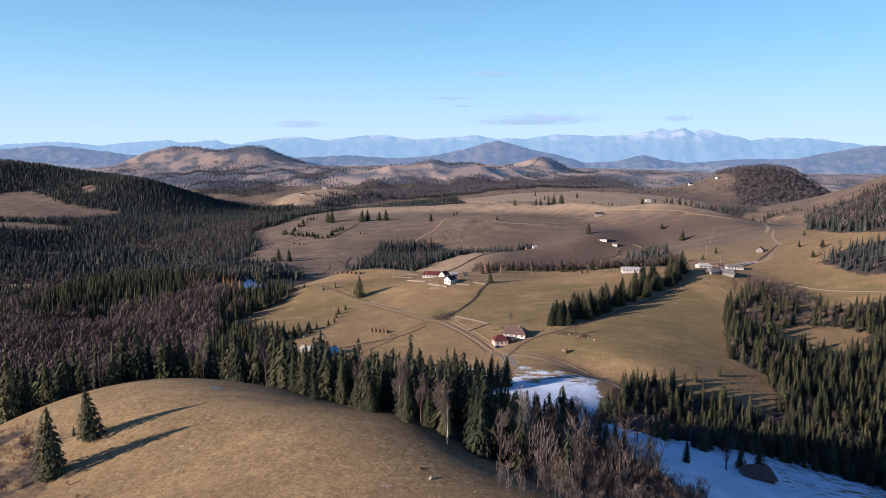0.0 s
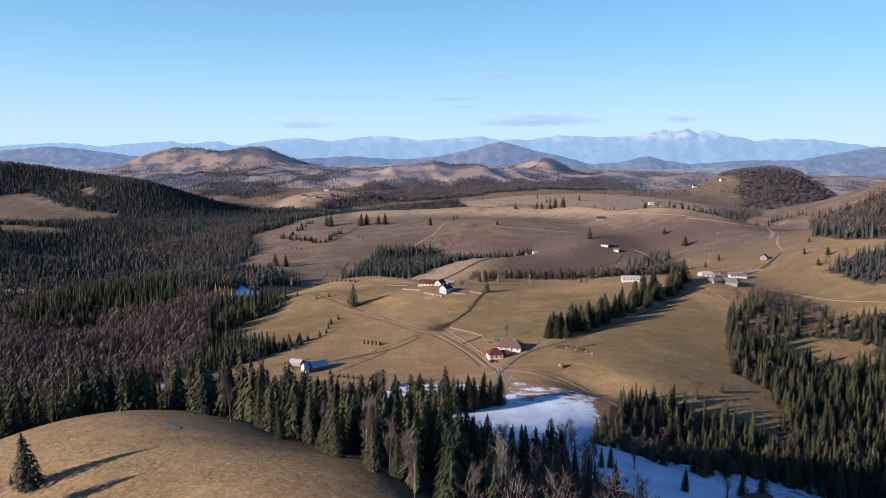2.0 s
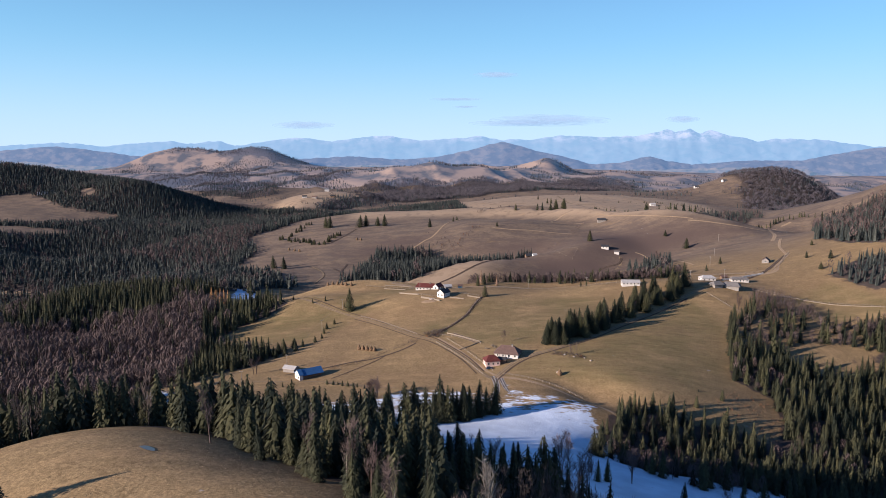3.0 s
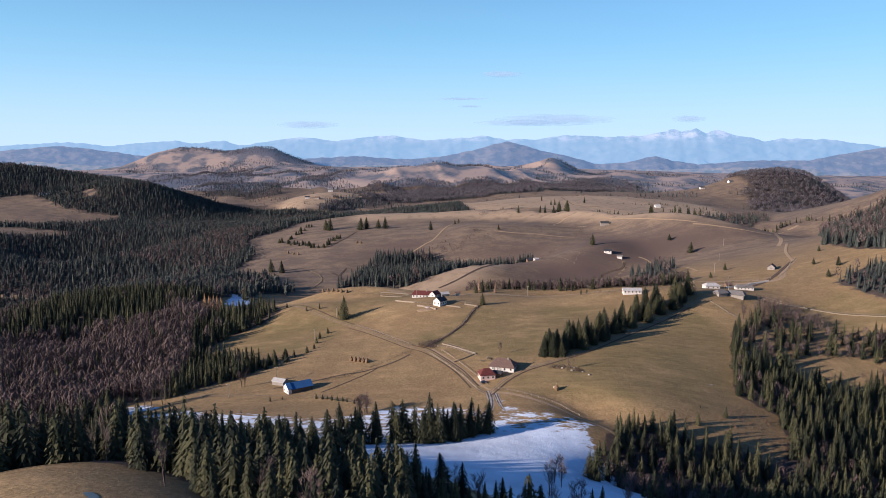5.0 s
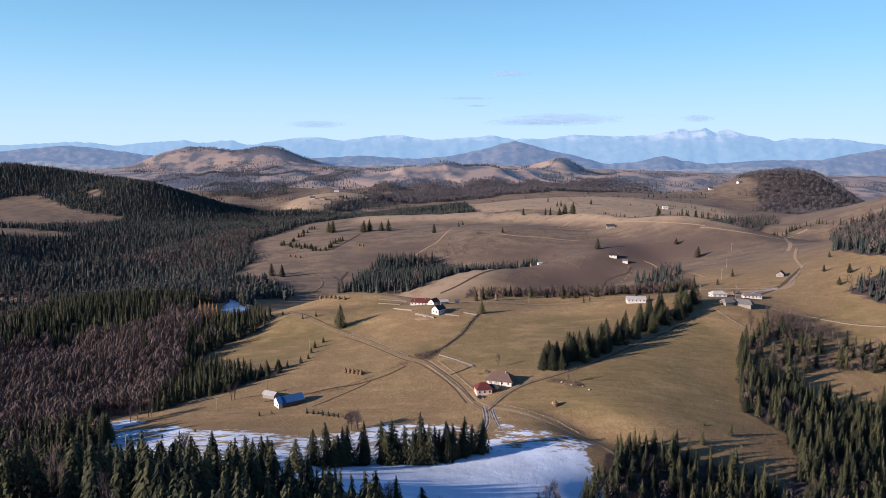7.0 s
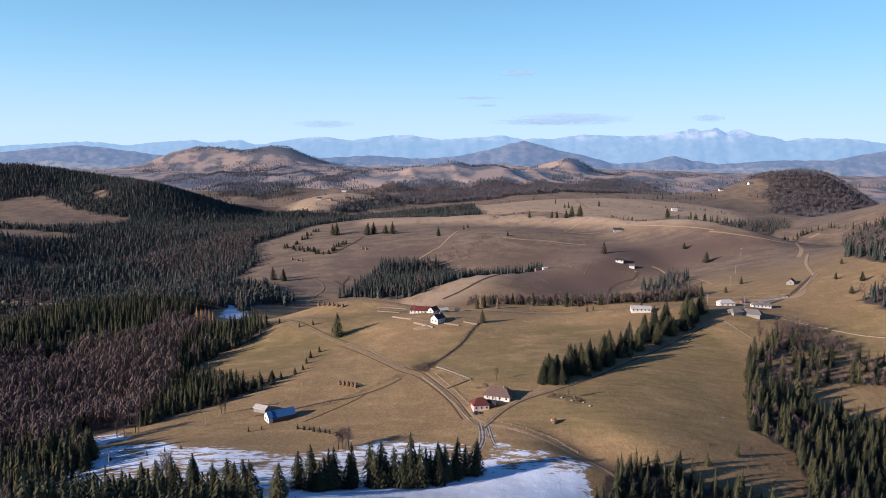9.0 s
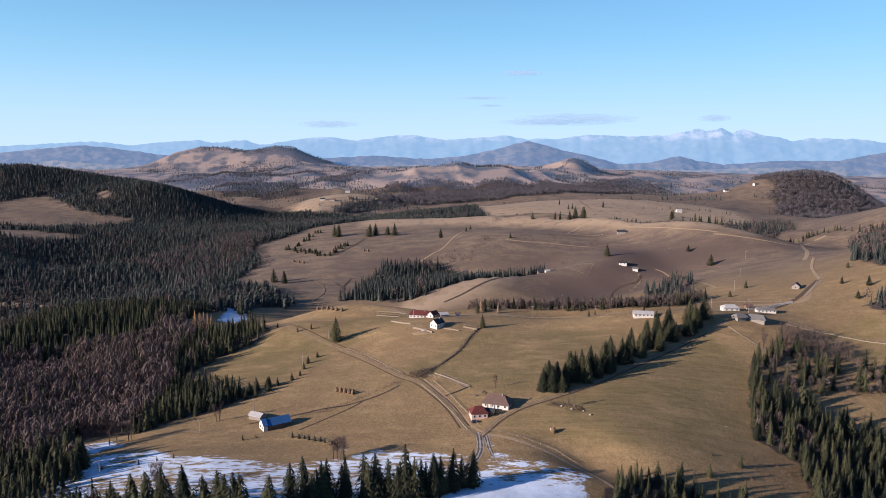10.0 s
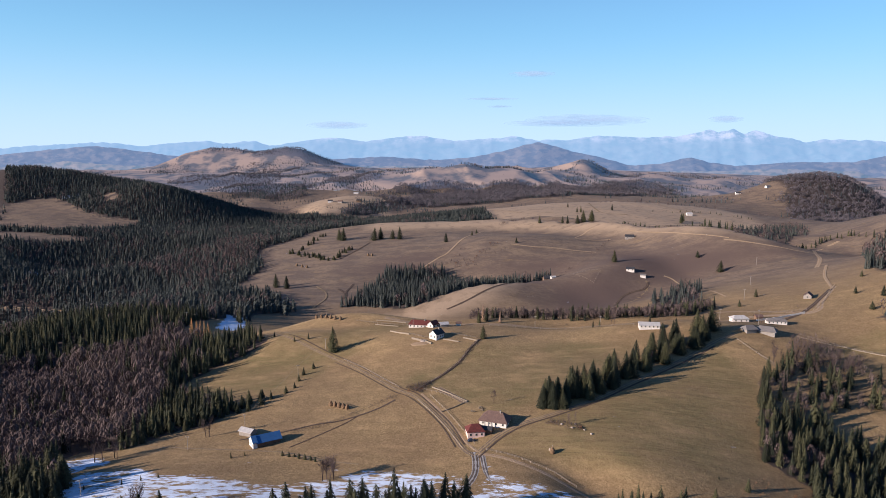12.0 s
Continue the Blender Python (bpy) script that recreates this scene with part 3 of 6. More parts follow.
# the nearer the range, the weaker its emitted haze
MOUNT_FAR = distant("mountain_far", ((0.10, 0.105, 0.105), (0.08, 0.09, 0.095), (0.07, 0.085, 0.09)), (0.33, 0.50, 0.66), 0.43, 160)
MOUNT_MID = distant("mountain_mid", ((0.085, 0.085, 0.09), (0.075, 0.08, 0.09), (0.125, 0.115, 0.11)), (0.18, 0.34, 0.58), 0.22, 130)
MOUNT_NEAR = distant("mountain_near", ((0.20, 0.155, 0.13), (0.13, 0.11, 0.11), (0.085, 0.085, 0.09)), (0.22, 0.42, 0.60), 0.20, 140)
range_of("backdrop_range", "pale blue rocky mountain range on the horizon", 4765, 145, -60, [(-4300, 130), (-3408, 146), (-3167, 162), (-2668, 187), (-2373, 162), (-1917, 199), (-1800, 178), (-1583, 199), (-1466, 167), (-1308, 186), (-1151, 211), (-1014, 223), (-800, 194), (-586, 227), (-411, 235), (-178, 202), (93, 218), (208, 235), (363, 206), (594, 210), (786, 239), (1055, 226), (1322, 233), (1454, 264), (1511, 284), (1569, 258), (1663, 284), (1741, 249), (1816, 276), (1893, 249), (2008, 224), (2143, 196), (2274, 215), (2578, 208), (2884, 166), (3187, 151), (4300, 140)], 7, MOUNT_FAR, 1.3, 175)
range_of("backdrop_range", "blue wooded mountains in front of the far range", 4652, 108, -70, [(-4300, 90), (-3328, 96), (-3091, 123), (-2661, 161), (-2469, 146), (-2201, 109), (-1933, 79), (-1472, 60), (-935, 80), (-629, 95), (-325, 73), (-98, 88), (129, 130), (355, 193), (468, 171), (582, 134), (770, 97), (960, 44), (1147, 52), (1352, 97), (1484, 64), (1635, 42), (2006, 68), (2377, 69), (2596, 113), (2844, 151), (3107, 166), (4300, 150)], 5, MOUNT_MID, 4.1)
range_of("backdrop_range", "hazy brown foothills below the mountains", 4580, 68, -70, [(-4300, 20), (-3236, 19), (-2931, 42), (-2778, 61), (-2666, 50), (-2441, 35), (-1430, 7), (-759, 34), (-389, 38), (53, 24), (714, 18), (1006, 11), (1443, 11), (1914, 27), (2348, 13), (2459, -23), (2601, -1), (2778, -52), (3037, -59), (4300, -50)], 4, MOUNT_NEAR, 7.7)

# ---- trees ----
def mesh_of(name, verts, tris, tone, material):
    """A mesh from arrays of places, triangles and a tone for each place."""
    verts, tris, tone = np.asarray(verts, np.float32), np.asarray(tris, np.int32), np.asarray(tone, np.float32)
    mesh = bpy.data.meshes.new(name)
    mesh.vertices.add(len(verts))
    mesh.vertices.foreach_set("co", verts.ravel())
    mesh.loops.add(tris.size)
    mesh.loops.foreach_set("vertex_index", tris.ravel())
    mesh.polygons.add(len(tris))
    mesh.polygons.foreach_set("loop_start", np.arange(len(tris), dtype=np.int32) * 3)
    mesh.update(calc_edges=True)
    mesh.validate()
    mesh.attributes.new("tone", "FLOAT", "POINT").data.foreach_set("value", tone)
    mesh.materials.append(material)
    return mesh


def spruce_crown(seed, sprays, width=0.19, low=0.05, size=1.0):
    """A spruce one metre high: a dark core hung all round with small drooping sprays of needles, in ragged whorls, with gaps between them."""
    r = np.random.default_rng(seed)
    verts, tris = [], []
    lean, bend = r.normal(0, 0.012, 2), r.random() * 6.28
    blunt, whorl = r.uniform(0.66, 0.88), r.uniform(55, 80)

    def reach(q):
        return width * (1 - q) ** blunt * min(1.0, 0.66 + 2.4 * q) + 0.008

    core = 3 if sprays < 30 else 5
    for k in range(core):
        a, b2 = 6.283 * k / core, 6.283 * (k + 1) / core
        i = len(verts)
        f = 0.50 * reach(low + 0.1)
        verts += [(f * math.cos(a), f * math.sin(a), low), (f * math.cos(b2), f * math.sin(b2), low), (lean[0], lean[1], 0.97)]
        tris.append((i, i + 1, i + 2))
    length = 0.34 / math.sqrt(sprays) ** 0.62 * size
    for k in range(sprays):
        q = low + (1 - low) * (1 - (1 - (k + r.random()) / sprays) ** 0.60) * 0.985
        a = 2.39996 * k + r.normal(0, 0.5)
        side = 1 + 0.16 * math.cos(a - bend) + 0.12 * math.sin(whorl * q + 2 * a)
        R = reach(q) * side * (0.74 + 0.38 * r.random())
        c, s = math.cos(a), math.sin(a)
        d = length * (0.6 + 0.7 * r.random()) * (0.55 + 0.45 * min(1.0, R / (0.6 * width)))
        w = d * (0.26 + 0.22 * r.random())
        droop, yaw = 0.45 + 0.65 * r.random(), r.normal(0, 0.35)
        e, f = math.cos(a + yaw), math.sin(a + yaw)
        ox, oy = lean * q
        inner = max(0.0, R - d)
        i = len(verts)
        verts += [(ox + inner * c - w * f, oy + inner * s + w * e, q + 0.3 * d), (ox + inner * c + w * f, oy + inner * s - w * e, q + 0.3 * d * r.random()), (ox + inner * c + d * e, oy + inner * s + d * f, q - droop * d)]
        tris.append((i, i + 1, i + 2))
    return np.array(verts), np.array(tris)


def stick(verts, tris, a, b, ra, rb):
    """A three-sided tapered branch from a to b."""
    a, b = Vector(a), Vector(b)
    d = (b - a).normalized()
    u = d.orthogonal().normalized()
    v = d.cross(u)
    i = len(verts)
    for k in range(3):
        w = u * math.cos(2.094 * k) + v * math.sin(2.094 * k)
        verts += [tuple(a + w * ra), tuple(b + w * rb)]
    for k in range(3):
        p, q = i + 2 * k, i + 2 * ((k + 1) % 3)
        tris += [(p, q, q + 1), (p, q + 1, p + 1)]


def bare_crown(seed, limbs, twigs, sprigs, stem=0.012, spread=1.0):
    """A leafless tree one metre high: stem, limbs, and twigs that end in fine sprays."""
    r = np.random.default_rng(seed)
    verts, tris = [], []
    lean = Vector((r.normal() * 0.04, r.normal() * 0.04, 1.0))
    stick(verts, tris, (0, 0, 0), lean * 0.55, stem, stem * 0.6)
    stick(verts, tris, lean * 0.55, lean * 0.93, stem * 0.6, stem * 0.15)
    for k in range(limbs):
        q = 0.22 + 0.62 * (k + r.random()) / limbs
        a = r.random() * 6.28
        out = Vector((0.62 * math.cos(a), 0.62 * math.sin(a), 1.35 + 0.6 * r.random())) * (0.24 - 0.2 * abs(q - 0.40)) * spread
        base = lean * q
        stick(verts, tris, base, base + out, stem * 0.3, stem * 0.1)
        for _ in range(twigs):
            f = 0.25 + 0.75 * r.random()
            p = base + out * f
            d = Vector((0.55 * r.normal(), 0.55 * r.normal(), 1.1 + 0.6 * r.random())) * 0.085 * spread
            stick(verts, tris, p, p + d, stem * 0.12, stem * 0.05)
            for _ in range(sprigs):
                e = p + d * (0.3 + 0.7 * r.random())
                g = d * 0.5 + Vector((r.normal(), r.normal(), r.normal() + 0.5)) * 0.04
                w = g.orthogonal().normalized() * 0.0045
                i = len(verts)
                verts += [tuple(e - w), tuple(e + w), tuple(e + g)]
                tris.append((i, i + 1, i + 2))
    return np.array(verts), np.array(tris)


def brush_crown(seed, sprays, fine=1.0):
    """A far leafless tree one metre high: stem, steep limbs and a rounded, broken crown of fine upright twigs."""
    r = np.random.default_rng(seed)
    verts, tris = [], []
    stick(verts, tris, (0, 0, 0), (0, 0, 0.80), 0.011, 0.004)
    clumps = []
    for k in range(8):
        a, q = 2.4 * k + r.random(), 0.34 + 0.44 * r.random()
        rad = 0.15 * math.sin(math.pi * min(1.0, (q - 0.08) / 0.86)) * (0.5 + 0.7 * r.random())
        clumps.append(Vector((rad * math.cos(a), rad * math.sin(a), q)))
    clumps.append(Vector((0, 0, 0.80)))
    for c in clumps[:5] if sprays > 100 else ():
        stick(verts, tris, (0, 0, max(0.12, c.z - 0.28)), c, 0.006, 0.002)
    for k in range(sprays):
        c = clumps[k % len(clumps)]
        p = c + Vector((r.normal() * 0.048, r.normal() * 0.048, r.normal() * 0.075))
        d = Vector((p.x * 1.3 + r.normal() * 0.16, p.y * 1.3 + r.normal() * 0.16, 0.75 + 0.4 * r.random())).normalized() * (0.085 + 0.085 * r.random())
        w = Vector((r.normal(), r.normal(), 0.2 * r.normal())).normalized() * (0.0055 + 0.006 * r.random()) * fine
        i = len(verts)
        verts += [tuple(p - w), tuple(p + w), tuple(p + d)]
        tris.append((i, i + 1, i + 2))
    return np.array(verts), np.array(tris)


def twig_crown(seed, sprays, size):
    """A far leafless tree one metre high: stem, and an egg-shaped, broken crown whose fine twigs run together into soft sprays."""
    r = np.random.default_rng(seed)
    verts, tris = [], []
    stick(verts, tris, (0, 0, 0), (0, 0, 0.70), 0.012, 0.004)
    fat, bend = r.uniform(0.17, 0.24), r.random() * 6.28
    for k in range(sprays):
        u, a = -0.75 + 1.7 * (k + r.random()) / sprays, 2.39996 * k + r.normal(0, 0.3)
        ring = math.sqrt(max(0.02, 1 - u * u)) * fat * (0.70 + 0.40 * r.random()) * (1 + 0.2 * math.cos(2 * a - bend))
        p = Vector((ring * math.cos(a), ring * math.sin(a), 0.60 + 0.36 * u))
        out = Vector((p.x / fat, p.y / fat, u * 0.7)).normalized()
        w = Vector((-math.sin(a), math.cos(a), 0.25 * r.normal())) * size * (0.6 + 0.7 * r.random())
        d = (out.cross(w).normalized() * (1 if out.cross(w).z > 0 else -1) + out * (0.15 + 0.25 * r.normal())) * size * (3.4 + 2.2 * r.random())
        i = len(verts)
        verts += [tuple(p - w), tuple(p + w), tuple(p + d + w * r.normal() * 0.4)]
        tris.append((i, i + 1, i + 2))
    return np.array(verts), np.array(tris)


def planted(polys, spacing, gaps=(), seed=1, thin=0.0, ragged=0.0):
    """Uneven places inside plan polygons; ragged: by how many metres the rim wanders."""
    r = np.random.default_rng(seed)
    p = np.array(polys, float)
    xs, ys = np.arange(p[:, 0].min(), p[:, 0].max(), spacing), np.arange(p[:, 1].min(), p[:, 1].max(), spacing)
    gx, gy = np.meshgrid(xs, ys)
    x, y = (gx + r.uniform(-0.48, 0.48, gx.shape) * spacing).ravel(), (gy + r.uniform(-0.48, 0.48, gx.shape) * spacing).ravel()
    u, v = x, y
    if ragged:
        u = x + 1.6 * ragged * np.array([noise.fractal((a / (3 * ragged), c / (3 * ragged), 1.7), 0.8, 2.0, 3) for a, c in zip(x, y)]) + r.normal(0, 0.25 * ragged, len(x))
        v = y + 1.6 * ragged * np.array([noise.fractal((a / (3 * ragged), c / (3 * ragged), 8.3), 0.8, 2.0, 3) for a, c in zip(x, y)]) + r.normal(0, 0.25 * ragged, len(x))
    keep = inside(u, v, polys) > 0.5
    for g in gaps:
        keep &= inside(u, v, g) < 0.5
    keep &= (x < 0.67 * y + 25) & (x > -0.67 * y - 70)
    if thin:
        keep &= r.random(len(x)) > thin
    return x[keep], y[keep]


def wood(name, label, x, y, tall, templates, material, seed, slim=1.0):
    """A joined stand of trees, one for each place."""
    r = np.random.default_rng(seed)
    z, kind = height(x, y), r.integers(0, len(templates), len(x))
    V, T, C, base = [], [], [], 0
    for k, (v, t) in enumerate(templates):
        m = np.where(kind == k)[0]
        if not len(m):
            continue
        h = tall[0] + (tall[1] - tall[0]) * np.clip(r.normal(0.5, 0.26, len(m)), 0, 1.15)
        a, wide = r.random(len(m)) * 6.28, h * slim * r.uniform(0.8, 1.2, len(m))
        ca, sa_ = np.cos(a), np.sin(a)
        out = np.empty((len(m), len(v), 3))
        out[:, :, 0] = x[m, None] + wide[:, None] * (v[None, :, 0] * ca[:, None] - v[None, :, 1] * sa_[:, None])
        out[:, :, 1] = y[m, None] + wide[:, None] * (v[None, :, 0] * sa_[:, None] + v[None, :, 1] * ca[:, None])
        out[:, :, 2] = z[m, None] - 0.3 + h[:, None] * v[None, :, 2]
        V.append(out.reshape(-1, 3))
        T.append((t[None] + base + len(v) * np.arange(len(m))[:, None, None]).reshape(-1, 3))
        C.append(np.clip(np.repeat(r.normal(0.45, 0.28, len(m)), len(v)) + r.normal(0, 0.13, len(m) * len(v)), 0, 1))
        base += len(m) * len(v)
    ob = new(name, mesh_of(name, np.concatenate(V), np.concatenate(T), np.concatenate(C), material))
    return tagged(ob, label, "trees", kind="stuff")


NEAR = [spruce_crown(10 + k, 190, 0.18 + 0.018 * k, 0.03, 1.06) for k in range(6)]
MID = [spruce_crown(20 + k, 60, 0.18 + 0.018 * k, 0.05, 1.05) for k in range(6)]
FAR = [spruce_crown(30 + k, 16, 0.22, 0.08, 1.1) for k in range(5)]
DOTS = [spruce_crown(35 + k, 7, 0.26, 0.05, 1.2) for k in range(4)]
BARE_MID = [bare_crown(40 + k, 10, 4, 4, 0.011) for k in range(4)]
BRUSH = [twig_crown(50 + k, 26, 0.040) for k in range(5)]
SOFT_BRUSH = [twig_crown(60 + k, 90, 0.022) for k in range(6)]
FINE_BRUSH = [brush_crown(70 + k, 150, 0.75) for k in range(5)]


def mixed(x, y, seed, share, region=None, inner=0.9, drift=0.9):
    """Which of the places hold leafless trees: in drifts, and mostly so in a region."""
    n = np.array([noise.noise((a / 70, b / 70, seed)) for a, b in zip(x, y)])
    chance = np.clip(share + n * drift, 0, 1)
    if region:
        chance = np.where(inside(x, y, region) > 0.5, inner, chance)
    return np.random.default_rng(seed).random(len(x)) < chance


x, y = planted(LEFT_WOOD, 4.9, LEFT_GAPS, 3)
near = (y < 720) & (x > -0.64 * y - 30)
b = mixed(x, y, 5, 0.0, BEECH, 0.80, 0.35)
wood("spruce_wood", "dense dark green spruce wood on the slope", x[near & ~b], y[near & ~b], (8, 17), MID, NEEDLES, 1, 1.05)
wood("beech_wood", "leafless grey-brown beech wood", x[near & b], y[near & b], (10, 17), SOFT_BRUSH, TWIGS, 2, 1.1)
x, y = planted(LEFT_WOOD, 6.3, LEFT_GAPS, 4, 0.0, 9)
far = (y >= 720) & (x > -0.65 * y - 20) & ((y < 2080) | (x > -480))
b = mixed(x, y, 6, 0.02, SPUR, 0.34, 0.4)
wood("spruce_wood", "distant dark spruce wood covering valley and hill", x[far & ~b], y[far & ~b], (9, 16), FAR, VALLEY_HAZE_NEEDLES, 3, 1.45)
wood("beech_wood", "leafless brown wood among far spruces", x[far & b], y[far & b], (9, 15), BRUSH, TWIGS, 4, 1.25)
x, y = planted(KNOLL_WOOD, 5.0, (), 8)
b = mixed(x, y, 8, 0.14, [(10, 112), (60, 100), (62, 172), (47, 182), (32, 178), (22, 160), (14, 140)], 0.86)
low = ~b & (x > 8)
high = ~b & (x <= 8)
wood("spruce_wood", "dark spruces on the slope behind the knoll", x[high], y[high], (11, 20), NEAR, NEEDLES, 5)
wood("spruce_wood", "young spruces among scrub below the knoll", x[low], y[low], (7, 14), NEAR, NEEDLES, 35)
wood("birch_wood", "leafless birches among the spruces", x[b], y[b], (8, 14), FINE_BRUSH + BARE_MID, SCRUB_TWIGS, 6, 1.05)
KNOLL_SCRUB = [(9, 110), (40, 100), (60, 150), (58, 172), (47, 182), (32, 178), (22, 160), (14, 140)]
x, y = planted(KNOLL_SCRUB, 2.5, ([(9, 118), (15, 112), (22, 140), (24, 150), (14, 150), (10, 132)],), 44, 0.15)
wood("scrub_wood", "thicket of leafless brown scrub below the knoll", x, y, (2.5, 7), FINE_BRUSH + BARE_MID, SCRUB_TWIGS, 45, 1.1)
x, y = planted(RIGHT_WOOD, 5.0, RIGHT_GAPS, 9)
top = [(208, 470), (200, 520), (245, 550), (300, 540), (300, 490)]
b = mixed(x, y, 9, 0.07, top, 0.5)
gone = (inside(x, y, top) > 0.5) & (np.random.default_rng(1).random(len(x)) < 0.45)
wood("spruce_wood", "green spruce wood beside the pasture", x[~b & ~gone], y[~b & ~gone], (8, 17), NEAR, NEEDLES, 7)
wood("scrub_wood", "leafless russet scrub among spruces", x[b & ~gone], y[b & ~gone], (6, 11), SOFT_BRUSH + FINE_BRUSH, TWIGS, 8, 1.3)
for poly, space, tall, share, seed in ((HILL_WOOD, 4.6, (9, 16), 0.02, 11), (DELL_WOOD, 7, (8, 14), 0.1, 12), (BANK_WOOD, 5.0, (10, 17), 0.2, 13), (CLUMP_WOOD, 6, (7, 13), 0.1, 14), (BELT_WOOD, 9, (7, 11), 0.3, 15), (DOME_WOOD, 13, (10, 15), 0.75, 16), (FAR_WOOD, 12, (10, 15), 0.72, 17), (NOTCH_WOOD, 12, (9, 15), 0.6, 18), (RIM_WOOD, 12, (9, 14), 0.2, 19), (COMB_WOOD, 13, (8, 12), 0.1, 20), (KNOB_WOOD, 13, (9, 14), 0.3, 23), (PLAIN_WOOD, 14, (9, 14), 0.3, 24), (DALE_WOOD, 15, (9, 14), 0.3, 28), (VALE_WOOD, 13, (10, 16), 0.15, 29), (SCRUB_BAND, 19, (8, 13), 0.6, 30), (SLOPE_BAND, 17, (8, 13), 0.6, 33), (WEDGE_WOOD, 9, (11, 16), 0.1, 34), (MESA_CAP, 14, (9, 14), 0.3, 36), (MESA_GULLY, 15, (9, 14), 0.35, 37)):
    x, y = planted(poly, space, (), seed, 0.0, 30 if poly[0][1] > 1500 else 6)
    b = mixed(x, y, seed, share, None, 0.9, 0.9 if poly[0][1] > 1500 else 0.25)
    wood("spruce_wood", "dark spruce copse on the hillside", x[~b], y[~b], tall, FAR if poly[0][1] > 1500 else MID, FAR_HAZE_NEEDLES if poly[0][1] > 2000 else VALLEY_HAZE_NEEDLES, seed)
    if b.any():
        wood("beech_wood", "leafless grey-brown copse on the hillside", x[b], y[b], tall, BRUSH, FAR_HAZE_TWIGS if poly[0][1] > 2000 else TWIGS, seed + 50, 2.8 if poly[0][1] > 2000 else 1.3)


# copses and wooded gullies scattered over the far hills
gx, gy = np.meshgrid(np.arange(-2900, 2900, 16.0), np.arange(2150, 4480, 19.0))
x, y = (gx + rng.uniform(-8, 8, gx.shape)).ravel(), (gy + rng.uniform(-9, 9, gx.shape)).ravel()
keep = np.abs(x) < 0.66 * y + 60
x, y = x[keep], y[keep]
hollow = worn(x, y)
drift = np.array([noise.fractal((a / 330, c / 240, 3.3), 0.9, 2.1, 3) for a, c in zip(x, y)])
keep = drift - 0.035 * hollow > 0.40
for clear in PALE_TOPS + [HAMLET]:
    keep &= inside(x, y, clear) < 0.5
x, y = x[keep], y[keep]
b = mixed(x, y, 61, 0.35)
wood("spruce_wood", "dark spruce copses scattered over the far hills", x[~b], y[~b], (8, 14), DOTS, FAR_HAZE_NEEDLES, 62, 1.35)
wood("beech_wood", "leafless brown copses scattered over the far hills", x[b], y[b], (8, 13), BRUSH, FAR_HAZE_TWIGS, 63, 1.6)
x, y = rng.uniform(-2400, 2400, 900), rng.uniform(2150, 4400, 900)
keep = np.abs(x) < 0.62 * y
wood("spruce_wood", "single spruces dotted over the far pastures", x[keep], y[keep], (5, 11), DOTS, FAR_HAZE_NEEDLES, 64, 1.2)


RIDGE_SHRUBS = [(28, 634), (80, 640), (130, 636), (200, 640), (235, 680), (230, 700), (160, 668), (90, 660), (28, 652)]
x, y = planted(RIDGE_SHRUBS, 3.6, (), 25, 0.12)
b = np.random.default_rng(25).random(len(x)) < 0.75
wood("shrub_belt", "leafless brown shrubs along the ridge road", x[b], y[b], (5, 10), SOFT_BRUSH, TWIGS, 26, 1.4)
wood("spruce_belt", "young spruces along the ridge road", x[~b], y[~b], (6, 13), MID, NEEDLES, 27, 1.2)


def hedgerow(label, points, spacing, tall, material, templates, seed, spread=3.0):
    """Trees strung unevenly along a line on a far slope."""
    r = np.random.default_rng(seed)
    xs, ys = [], []
    for a, c in zip(points, points[1:]):
        n = max(1, int(math.hypot(c[0] - a[0], c[1] - a[1]) / spacing))
        t = (np.arange(n) + r.random(n)) / n
        xs.append(a[0] + (c[0] - a[0]) * t)
        ys.append(a[1] + (c[1] - a[1]) * t)
    x, y = np.concatenate(xs), np.concatenate(ys)
    keep = r.random(len(x)) > 0.3
    wood("hedgerow", label, (x + r.normal(0, spread, len(x)))[keep], (y + r.normal(0, spread, len(x)))[keep], tall, templates, material, seed, 1.3)


